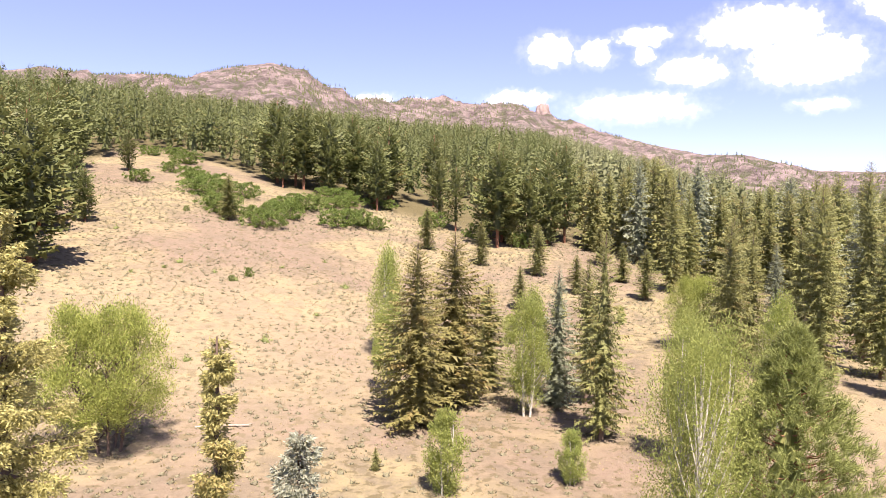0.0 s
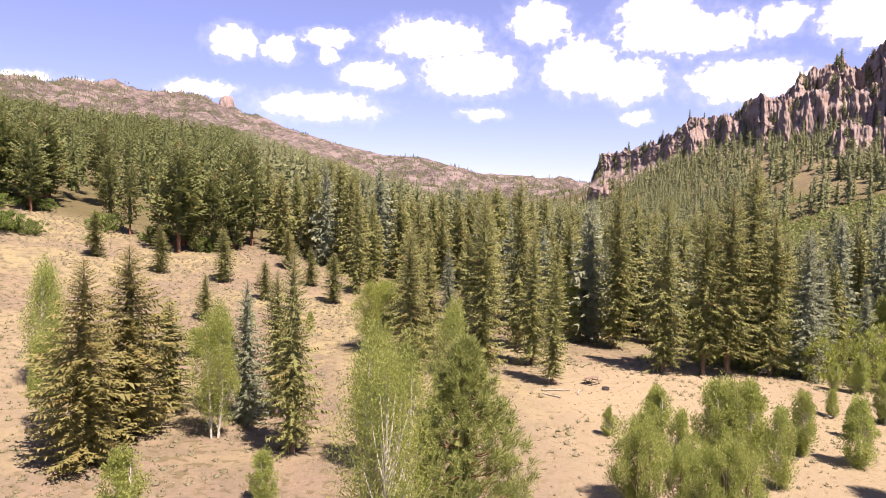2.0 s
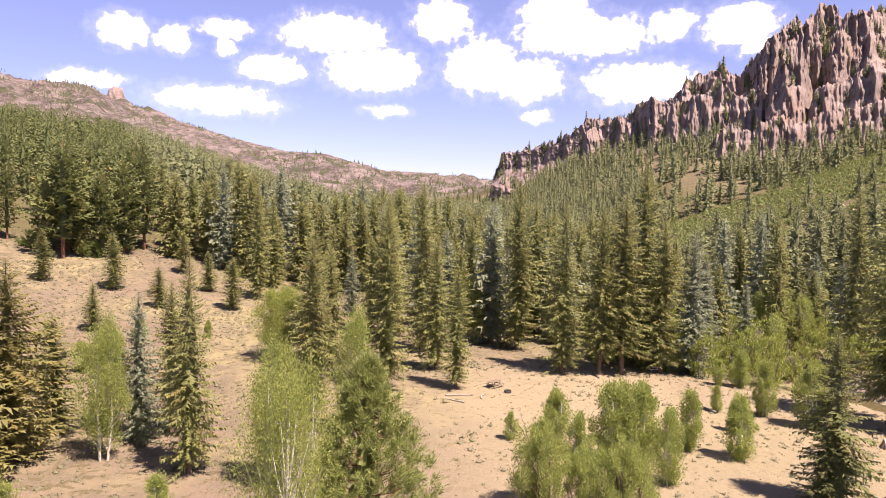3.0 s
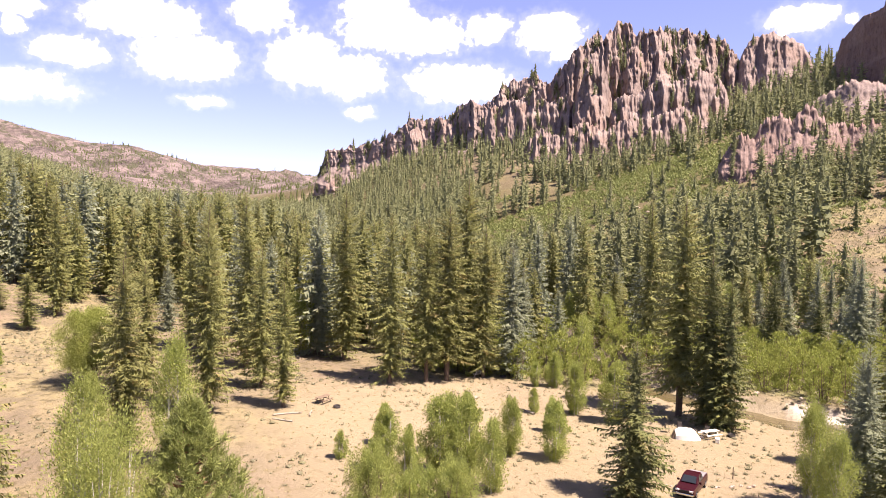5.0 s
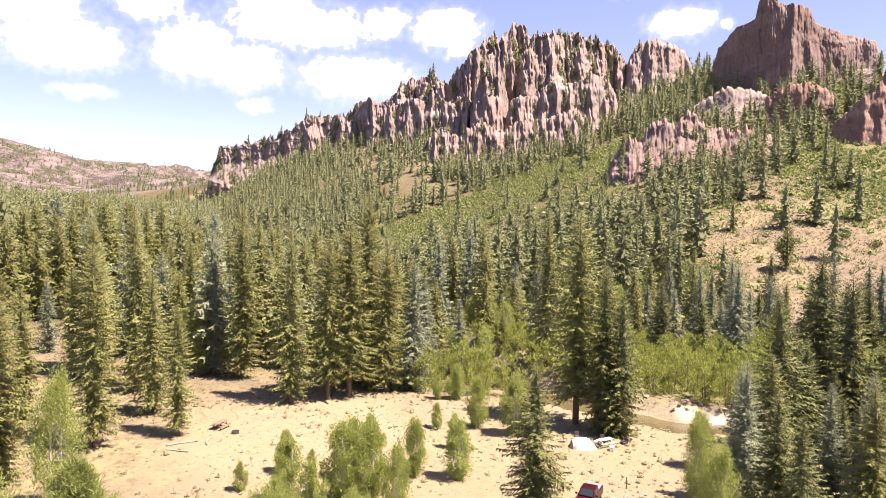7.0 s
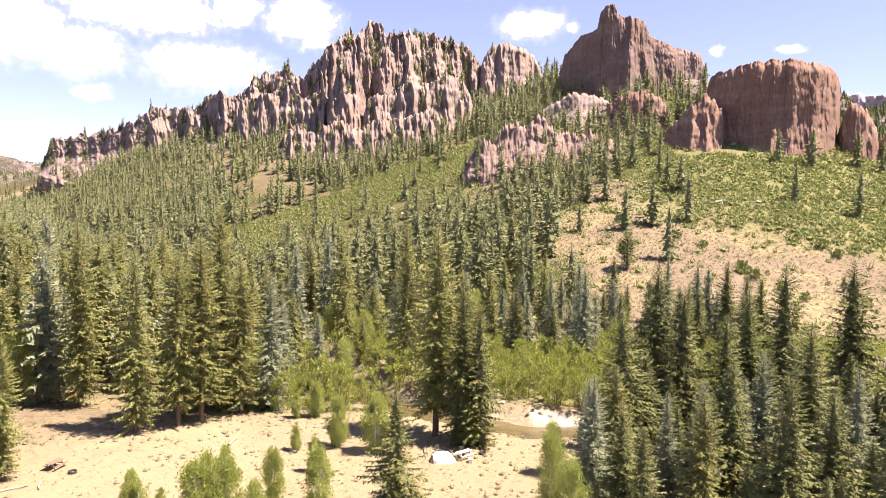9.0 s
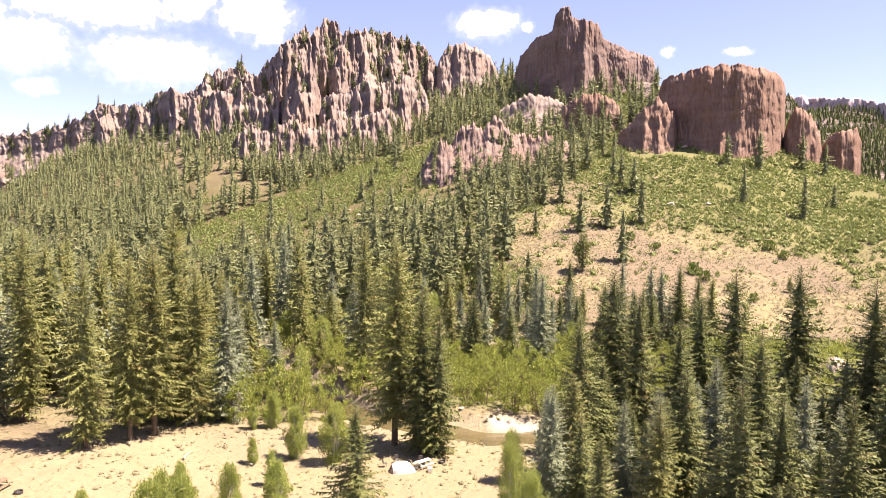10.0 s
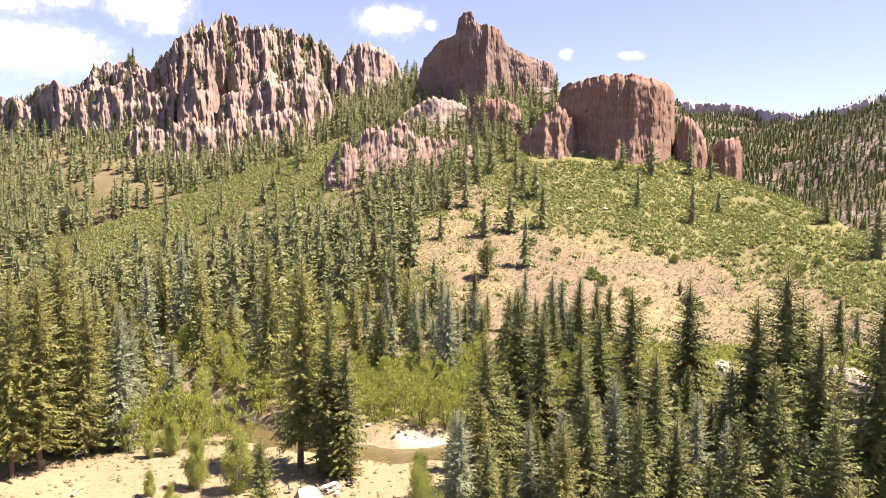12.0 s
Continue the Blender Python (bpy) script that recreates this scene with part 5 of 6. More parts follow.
def east_wood(x, y, az, d):
    """How wooded the valley floor and the east slope are, 0 to 1."""
    foot, rim = np.interp(az, E_AZ, E_FOOT), np.interp(az, E_AZ, E_RIM)
    t = (d - foot) / (rim - foot)
    n = fbm(x / 32, y / 32, 3, 47)
    floor = (az > 24) * smooth(88, 76, az) * smooth(0, 8, d - np.interp(az, [24, 32, 40, 50, 58, 64, 70], [190, 128, 106, 106, 112, 128, 140]))
    slope = np.interp(az, [24, 45, 55, 62, 68, 73, 79, 83, 87, 92, 112], [1, 1, 0.9, 0.75, 0.7, 0.75, 0.85, 0.85, 0.8, 0.3, 0.1])
    slope = slope * np.where(az > 78, smooth(0.0, 0.12, t), 1) * np.maximum(0.04, smooth(1.5, -1.5, az - np.interp(d, [200, 242, 283, 340, 420], [76.5, 78.4, 82, 87.5, 90])))
    opening = np.interp(az, [50, 60, 70, 80], [0.0, 0.16, 0.22, 0.10]) * np.exp(-((t - 0.42 - 0.004 * (az - 65)) / 0.13) ** 2) * 4
    w = np.where(t < 0.0, floor, np.minimum(1, slope)) * smooth(0.30, 0.44, n + 0.18 - opening * 0.2)
    return w * (1 - 0.97 * clearing(x, y)) * (1 - 0.5 * before_clearing(x, y)) * (1 - glade(x, y)) * (1 - 0.85 * smooth(83.8, 84.6, az) * smooth(335, 355, d)) * (t < 1.3) * (river_distance(x, y) > np.where(d > 130, 4.5, 6.5))


mid_spruces = [plant("spruce_tree", spruce_shape(r_(200 + i), 18, (0.14, 0.15, 0.155, 0.13)[i], 280, 7, 0.04, 0.55, 0.46, 0.32, (0.5, 0.6, 0.65, 0.45)[i]), (M_SPRUCE, M_SPRUCE, M_BLUE, M_SPRUCE)[i], M_BARK,
                     ("green spruce in the dense valley wood", "green spruce in the dense valley wood", "blue-grey spruce in the dense valley wood", "green spruce in the dense valley wood")[i], "tree", "spruces of the valley wood") for i in range(4)]
mid_pines = [plant("pine_tree", pine_shape(r_(210 + i), 16, 0.165 + 0.02 * i, (0.15, 0.1, 0.05)[i], 300, 8, 0.36, 0.4, 0.5), M_PINE, M_PBARK, "green pine with a reddish trunk at the wood's edge", "tree", "pines of the hill wood") for i in range(3)]
far_places = {"pine": [], "spruce": []}

x, y, az, d, u = scatter(26000, -36, 40, 110, 620, 301)
i = thin(x, y, u < west_wood(x, y, az, d), 4.7)
order = i[np.argsort(d[i])]
for j in order[:170]:
    h = RNG.uniform(15, 25)
    if az[j] < 14:
        stand(mid_pines[RNG.randint(3)], x[j], y[j], h / 16, RNG.uniform(0.9, 1.15), RNG.uniform(0, 6.28))
    else:
        stand(mid_spruces[RNG.randint(4)], x[j], y[j], h / 18, RNG.uniform(0.9, 1.2), RNG.uniform(0, 6.28))
for j in order[170:]:
    far_places["pine" if az[j] < 12 else "spruce"].append((x[j], y[j], RNG.uniform(14, 24), d[j]))

x, y, az, d, u = scatter(30000, 24, 118, 100, 640, 302)
keep = (u < east_wood(x, y, az, d)) & clear_of(x, y) & ~((az < 40) & (west_wood(x, y, az, d) > 0.5))
low_here = before_clearing(x, y) > 0.5
near_i = thin(x, y, keep & (d < 230), 5.6)
i = np.concatenate([near_i, thin(x, y, keep & (d >= 230) & (u < 1.3 * east_wood(x, y, az, d) * smooth(0.3, 0.46, fbm(x / 22, y / 22, 2, 71))), 4.4)])
order = i[np.argsort(d[i])]
for j in order[:110]:
    h = RNG.uniform(11, 23) * (1.0 if az[j] < 62 else 0.7)
    stand(mid_spruces[RNG.randint(4)], x[j], y[j], h / 18, RNG.uniform(0.85, 1.1), RNG.uniform(0, 6.28))
for j in order[110:]:
    far_places["spruce"].append((x[j], y[j], RNG.uniform(0.55, 1.1) * (21 if d[j] < 230 else 16) * (0.5 if low_here[j] else 1), d[j]))


def far_wood(name, places, mat, label, rng, pine=False):
    """All trees of a far wood in one mesh."""
    a = np.array(places)
    gz = height(a[:, 0], a[:, 1]) if a.shape[1] == 4 else a[:, 4]
    V, T = [], []
    for near_d, far_d, count, sides, most, twigs in ((0, 200, 9, 8, 120, 5), (200, 300, 8, 7, 90, 4), (300, 420, 7, 7, 64, 3), (420, 800, 5, 6, 36, 2), (800, 9000, 2, 5, 6, 1)):
        m = (a[:, 3] >= near_d) & (a[:, 3] < far_d)
        if not m.any():
            continue
        base, h = np.column_stack([a[m, :2], gz[m] - 0.3]), a[m, 2]
        tint = rng.uniform(0, 1, len(h)) ** 1.3
        ratio = (0.155 if pine else 0.165 if far_d < 250 else 0.2) * rng.uniform(0.8, 1.3, len(h))  * np.where(a[m, 3] > 800, 1.5, 1)
        low = 0.14 if pine else 0.03
        V.append(heart(base, h, ratio * (0.5 if pine else 0.62 if far_d < 250 else 0.75), count, sides, rng, low, pine))
        T.append(np.tile(np.repeat(tint, sides * 3), count))
        V.append(conifer(base, h, ratio, most, twigs, rng, low, pine, 0.45 if near_d < 200 else 0.34, 0.45 if pine else 0.3, 0.5, inner=0.2 if pine else 0.0, lift=0.05 if pine else 0.0))
        T.append(np.repeat(tint, most * twigs * 3))
    V, bough, tip = stack(V)
    T = np.concatenate(T)
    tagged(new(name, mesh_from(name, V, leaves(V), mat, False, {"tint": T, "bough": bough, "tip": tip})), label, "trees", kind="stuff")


far_wood("pine_wood", far_places["pine"], M_PINEWOOD, "dense green pine wood covering the hill", r_(401), True)
far_wood("spruce_wood", far_places["spruce"], M_HAZY_WOOD, "dense dark green spruce wood on the valley slope", r_(402))

# trees on the far ridges
x, y, az, d, u = scatter(100000, -36, 46, 700, 3100, 303)
n = fbm(x / 160, y / 160, 4, 51)
i = thin(x, y, (u < np.maximum(smooth(0.5, 0.55, n), 0.8 * smooth(-9, -7, az) * smooth(-2, -4, az)) * np.interp(d, [700, 1100, 1500, 3000], [1, 0.9, 0.8, 0.8]) * np.interp(az, [8, 20], [1, 0.4])), 7.5)
ridge = [(x[j], y[j], RNG.uniform(6, 12), d[j]) for j in i]
x, y, az, d, u = scatter(26000, 97, 119, 400, 1500, 304)
n = fbm(x / 90, y / 90, 4, 53)
i = thin(x, y, (u < smooth(0.22, 0.42, n)), 5.5)
ridge += [(x[j], y[j], RNG.uniform(8, 15), d[j]) for j in i]
far_wood("ridge_wood", ridge, M_PINEWOOD, "scattered dark conifers on the far rocky ridges", r_(403))
# small spruces rooted on the ledges and crests of the cliffs
r = r_(88)
ledge = []
for label, V in CLIFF_FACES:
    if "distant" in label or "bank" in label or "spire" in label or "tower with" in label or "butte above" in label:
        continue
    R, C = V.shape[:2]
    radius = np.hypot(V[..., 0], V[..., 1])
    for _ in range(int(C * (2.4 if "jagged upright" in label else 1.8 if "rock ribs" in label or "rock steps" in label else 0.8))):
        i, j = (r.randint(int(R * 0.12), R - 6), r.randint(3, C - 3)) if r.rand() < 0.985 else (R - 4, r.randint(3, C - 3))
        # they root in the gullies
        if i < R - 6 and radius[i, j] < radius[i, max(0, j - 20):j + 20].mean() + 1.0:
            continue
        v = V[i, j]
        ledge.append((v[0], v[1], r.uniform(3.5, 9), 350, v[2] - 0.6))
far_wood("ledge_spruces", ledge, M_HAZY_WOOD, "small dark spruces growing on the cliff ledges", r_(404))
for o in mid_spruces + mid_pines + spruces + dark_spruces + blues + rusties + aspens + saps + cottons:
    scrap(o)

# ---------------------------------------------------------------- brush


def domes(base, r, h, rng, sides=7):
    """Rounded lumpy hearts of many bushes at once, as loose triangles."""
    n = len(r)
    rings = []
    turn = rng.uniform(0, 6.283, (n, 1))
    for k, (rad, z) in enumerate(((1.0, -0.1), (0.95, 0.5), (0.55, 0.9))):
        w = turn + np.linspace(0, 2 * math.pi, sides, endpoint=False)[None] + 0.3 * k
        rr = r[:, None] * rad * rng.uniform(0.7, 1.15, (n, sides))
        rings.append(base[:, None] + np.stack([rr * np.cos(w), rr * np.sin(w), h[:, None] * z * rng.uniform(0.75, 1.2, (n, sides))], -1))
    top = np.repeat((base + np.column_stack([0 * r, 0 * r, h]))[:, None], sides, 1)
    out = []
    for a, b in zip(rings[:-1], rings[1:]):
        a2, b2 = np.roll(a, -1, 1), np.roll(b, -1, 1)
        out += [np.stack([a, a2, b], 2), np.stack([a2, b2, b], 2)]
    out.append(np.stack([rings[-1], np.roll(rings[-1], -1, 1), top], 2))
    return np.concatenate([q.reshape(-1, 3) for q in out])


def brush(name, x, y, size, mat, label, count, leaf, rng, tall=0.6, category="bushes", heart=False, slim=0.6, up=0.5):
    """Many low bushes in one mesh."""
    n = len(x)
    g = height(x, y)
    b = np.repeat(np.stack([x, y, g, size], 1), count, 0)
    m = len(b)
    v = unit(rng.normal(0, 1, (m, 3)))
    v[:, 2] = np.abs(v[:, 2])
    p = v * (b[:, 3] * 0.5 * rng.uniform(0.35, 1, m) ** 0.6)[:, None] * [1, 1, tall * 2]
    p += b[:, :3]
    p[:, 2] -= 0.05
    L = leaf * rng.uniform(0.6, 1.3, m) * (0.6 + 0.4 * b[:, 3] / max(size.mean(), 0.01))
    V = sprays(p, v + rng.normal(0, 0.5, (m, 3)) + [0, 0, up], L, L * slim, rng, 1.0)
    if heart:
        V = np.concatenate([V, domes(np.stack([x, y, g], 1), size * 0.28, size * tall * 0.5, rng)])
    tagged(new(name, mesh_from(name, V, leaves(V), mat)), label, category, kind="stuff")


x, y, az, d, u = scatter(90000, 44, 116, 150, 480, 311)
gr, li, st, gv, pl = zones(x, y)
n = fbm(x / 14, y / 14, 3, 57)
foot, rim = np.interp(az, E_AZ, E_FOOT), np.interp(az, E_AZ, E_RIM)
t = (d - foot) / (rim - foot)
i = thin(x, y, (u < gr * np.maximum(smooth(0.22, 0.38, n), 0.6 * clearing(x, y)) + 0.03 * (t < 0.5)) & (t < 1.1) & (river_distance(x, y) > 25), 1.25)
brush("scrub_oak", x[i], y[i], 1.1 + 2.9 * RNG.uniform(0, 1, len(i)) ** 1.7, M_OAK, "low green scrub oak covering the slope under the butte", 24, 0.8, r_(411), 0.5, heart=True, slim=0.36, up=1.3)

x, y, az, d, u = scatter(9000, 46, 80, 150, 380, 318)
i = thin(x, y, (clearing(x, y) < 0.5) & (u < 0.7 * smooth(0.46, 0.58, fbm(x / 24, y / 24, 3, 63))) & (river_distance(x, y) > 7), 4.2)
brush("aspen_thicket", x[i], y[i], RNG.uniform(3, 6, len(i)), M_OAK, "light green young aspens between the conifers of the slope", 150, 0.55, r_(415), 0.6, "trees")
x, y, az, d, u = scatter(4000, 48, 112, 100, 165, 312)
rd = river_distance(x, y)
i = thin(x, y, (rd > 4.6) & (rd < 34 + 10 * (fbm(x / 15, y / 15, 2, 61) - 0.5)) & (np.hypot((x - 99) / 1, (y - 25.5) / 2.3) > 5) & (d > np.interp(az, [48, 58, 66, 69, 76, 85, 112], [90, 88, 88, 102, 102, 110, 124])) & (u < 0.9), 2.3)
r = r_(5)
i = i[np.argsort(d[i])]
brush("willow_thicket", x[i[285:]], y[i[285:]], r.uniform(2.5, 4.5, len(i) - 285), M_WILLOW, "bright green willows along the far side of the river", 190, 0.42, r_(416), 0.85)
for j in i[:285]:
    stand(willows[r.randint(3)], x[j], y[j], r.uniform(0.65, 1.25), r.uniform(0.7, 1.1), r.uniform(0, 6.28))
for o in willows:
    scrap(o)

x, y, az, d, u = scatter(36000, -36, 80, 26, 190, 313)
gr, li, st, gv, pl = zones(x, y)
n = fbm(x / 12, y / 12, 3, 59)
i = thin(x, y, (u < 1.0 * smooth(0.36, 0.54, n) * (1 - 0.75 * pl) + 0.07) & (gv < 0.2) & (west_wood(x, y, az, d) < 0.5), 0.8)
brush("sagebrush", x[i], y[i], 0.35 + 0.85 * RNG.uniform(0, 1, len(i)) ** 1.8, M_SAGE, "low grey-brown sagebrush dotted over the dry meadow", 14, 0.16, r_(412), 0.42, heart=True, slim=0.6, up=0.2)
x, y, az, d, u = scatter(20000, -36, 110, 26, 130, 314)
gr, li, st, gv, pl = zones(x, y)
i = thin(x, y, (gv < 0.2) & (u < 0.8), 0.6)
brush("dry_grass", x[i], y[i], RNG.uniform(0.15, 0.5, len(i)), M_STRAW, "straw-coloured dry grass tufts on the meadow", 9, 0.13, r_(413), 0.3, "grass")
x, y, az, d, u = scatter(22000, 74, 116, 150, 300, 315)
foot, rim = np.interp(az, E_AZ, E_FOOT), np.interp(az, E_AZ, E_RIM)
t = (d - foot) / (rim - foot)
i = thin(x, y, (t < 0.62) & (t > 0.02) & (u < 0.55 + 0.9 * smooth(0.4, 0.6, fbm(x / 9, y / 9, 2, 67))), 1.05)
brush("sagebrush", x[i], y[i], RNG.uniform(0.4, 1.2, len(i)), M_SAGE, "pale sagebrush on the bare slope beyond the river", 12, 0.36, r_(414), 0.45)

# single shrubs on the open hillside
hx = np.array([-24.3, -35.7, -40.4, -25.5, -29.4, -16.3, -51.8, -56.7, -20.0, -13.6, -37.0, -51.2, -84.2, -80.4, -65.9, -36.5, -9.0, -11.7, -23.3])
hy = np.array([114.9, 116.8, 108.8, 111.0, 113.8, 86.5, 103.3, 118.5, 120.9, 127.9, 113.2, 130.8, 200.2, 177.0, 222.6, 148.0, 114.9, 99.2, 78.4])
brush("hillside_shrubs", hx, hy, r_(417).uniform(0.9, 1.8, len(hx)), M_OAK, "small olive shrubs scattered over the dry hillside", 60, 0.2, r_(418), 0.55, heart=True)

# scrub oak thickets and edge trees on the west hill
oaks = [plant("scrub_oak_bush", leafy_shape(r_(600 + i), 4, 0.85, 0.02, 120, 50, 0.27, 9, 0.55, 1.0), M_THICKET, M_BARK, "dense dark green scrub oak thicket on the dry hillside", "bush", "scrub oak thickets") for i in range(3)]
THICKETS = [(-64, 177, 5), (-64, 202, 5), (-66, 222, 6), (-54, 190, 7), (-57, 197, 6), (-48, 178, 7), (-45.6, 171, 7), (-40, 160, 7), (-37, 154, 5.5), (-28, 148, 5.5), (-31, 155, 6), (-26, 159, 6),
            (-23, 173, 7), (-27, 168, 6), (-18, 190, 7), (-13.4, 186, 8), (-17, 180, 7), (-14, 160, 6), (-10, 164, 5), (-6, 163, 5), (-4.7, 190, 6), (-81, 236, 6), (-76, 246, 6), (-38, 174, 5), (8, 176, 5), (18, 168, 4), (27, 160, 4)]
r = r_(9)
for x, y, w in THICKETS:
    stand(oaks[r.randint(3)], x, y, r.uniform(0.65, 0.95), w / 6.8 * 1.75, r.uniform(0, 6.28))
for x, y, h in ((207, -6, 3.0), (203, -9, 2.6), (198, -15, 2.2), (194, -20, 2.0), (201, -31, 2.4), (197, -34, 2.2), (233, -28, 3.0), (230, -32, 2.6), (228, 12, 2.6), (223, 4, 2.0), (193, -55, 1.8), (226, -72, 2.2), (222, -66, 2.6), (214, -58, 1.8), (236, 30, 2.4), (212, 26, 2.2)):
    stand(oaks[r.randint(3)], x, y, h / 4, 0.75, x)
for x, y, h in ((-24.1, 113.9, 1.5), (-26, 110.5, 1.0), (-45, 152, 1.2)):
    stand(oaks[0], x, y, h / 4, 0.6, x)
for o in oaks:
    scrap(o)
edge_pine = [plant("pine_tree", pine_shape(r_(620 + i), 14, 0.2, 0.06, 340, 9, 0.36, 0.4, 0.5), M_PINE, M_PBARK, "bushy green pine alone on the dry hillside", "tree", "hillside pines") for i in range(2)]
for k, (x, y, h) in enumerate(((-72.8, 195, 11), (-69, 131, 19), (-63, 128, 17), (-74, 138, 20), (-78, 146, 21), (-57.5, 133, 10), (-61, 137, 12), (-84, 190, 14), (198, 23, 11), (205, -30, 4))):
    stand(edge_pine[k % 2], x, y, h / 14, 1.0, k * 1.3)
for o in edge_pine:
    scrap(o)

# ---------------------------------------------------------------- camp


def box(sx, sy, sz, at=(0, 0, 0), bevel=0.02, taper=1.0, turn=0.0):
    """A bevelled block with its base at the given place; taper shrinks its top."""
    bm = bmesh.new()
    bmesh.ops.create_cube(bm, size=1.0)
    for v in bm.verts:
        k = taper if v.co.z > 0 else 1.0
        v.co = Vector((v.co.x * sx * k, v.co.y * sy * k, (v.co.z + 0.5) * sz))
    if bevel:
        bmesh.ops.bevel(bm, geom=bm.edges[:], offset=bevel, segments=2, affect="EDGES", profile=0.6)
    bm.transform(Matrix.Translation(at) @ Matrix.Rotation(turn, 4, "Z"))
    return bm


def rod(a, b, r0, r1=None, sides=10):
    """A tapering round bar from a to b."""
    bm = bmesh.new()
    a, b = Vector(a), Vector(b)
    bmesh.ops.create_cone(bm, cap_ends=True, segments=sides, radius1=r0, radius2=r0 if r1 is None else r1, depth=(b - a).length)
    bm.transform(Matrix.Translation((a + b) / 2) @ (b - a).to_track_quat("Z", "Y").to_matrix().to_4x4())
    return bm


def loft(sections, bevel=0.0):
    """A closed body through rings of equally many corners."""
    bm = bmesh.new()
    rings = [[bm.verts.new(c) for c in s] for s in sections]
    for p, q in zip(rings[:-1], rings[1:]):
        for i in range(len(p)):
            j = (i + 1) % len(p)
            bm.faces.new((p[i], p[j], q[j], q[i]))
    bm.faces.new(rings[0][::-1]), bm.faces.new(rings[-1])
    bmesh.ops.recalc_face_normals(bm, faces=bm.faces[:])
    if bevel:
        bmesh.ops.bevel(bm, geom=bm.edges[:], offset=bevel, segments=2, affect="EDGES", profile=0.6)
    return bm


def on_ground(ob, x, y, turn=0.0, sink=0.0, size=1.0):
    ob.matrix_basis = Matrix.Translation((x, y, hz(x, y) - sink)) @ Matrix.Rotation(turn, 4, "Z") @ Matrix.Scale(size, 4)
    return ob


M_PAINT = plain("red_car_paint", (0.032, 0.004, 0.007), 0.3, 0.2, 0.06)
M_GLASS = plain("car_glass", (0.02, 0.025, 0.03), 0.06, 0.0, 0.02)
M_TYRE = plain("tyre_rubber", (0.02, 0.02, 0.02), 0.85)
M_CHROME = plain("chrome", (0.62, 0.62, 0.62), 0.2, 1.0, 0.03)
M_COVER = plain("grey_bed_cover", (0.17, 0.16, 0.165), 0.7)
M_LAMP = plain("headlight_glass", (0.75, 0.75, 0.72), 0.1)
M_CANVAS = plain("white_tent_fabric", (0.74, 0.72, 0.66), 0.8, 0, 0.06, 2.0)
M_SHADE = plain("brown_tent_fabric", (0.20, 0.14, 0.10), 0.85)
M_PLANK = bark("table_planks", (0.10, 0.07, 0.048), (0.20, 0.145, 0.10))
M_PALE = plain("pale_board", (0.60, 0.55, 0.47), 0.8)
M_IRON = plain("burnt_iron", (0.035, 0.03, 0.028), 0.8, 0.3)
M_BAG = plain("dark_fabric", (0.07, 0.06, 0.055), 0.9)


def wheel(parent, x, y):
    bm = bmesh.new()
    bmesh.ops.create_cone(bm, cap_ends=True, segments=24, radius1=0.39, radius2=0.39, depth=0.26)
    bmesh.ops.bevel(bm, geom=[e for e in bm.edges if len(e.link_faces) == 2 and e.calc_face_angle() > 0.8], offset=0.05, segments=2, affect="EDGES")
    bm.transform(Matrix.Translation((x, y, 0.39)) @ Matrix.Rotation(math.pi / 2, 4, "X"))
    w = part("wheel", bm, M_TYRE, parent)
    s = 1 if y > 0 else -1
    part("rim", rod((x, y + s * 0.10, 0.39), (x, y + s * 0.145, 0.39), 0.24, 0.21, 16), M_CHROME, w, "bright metal rim")


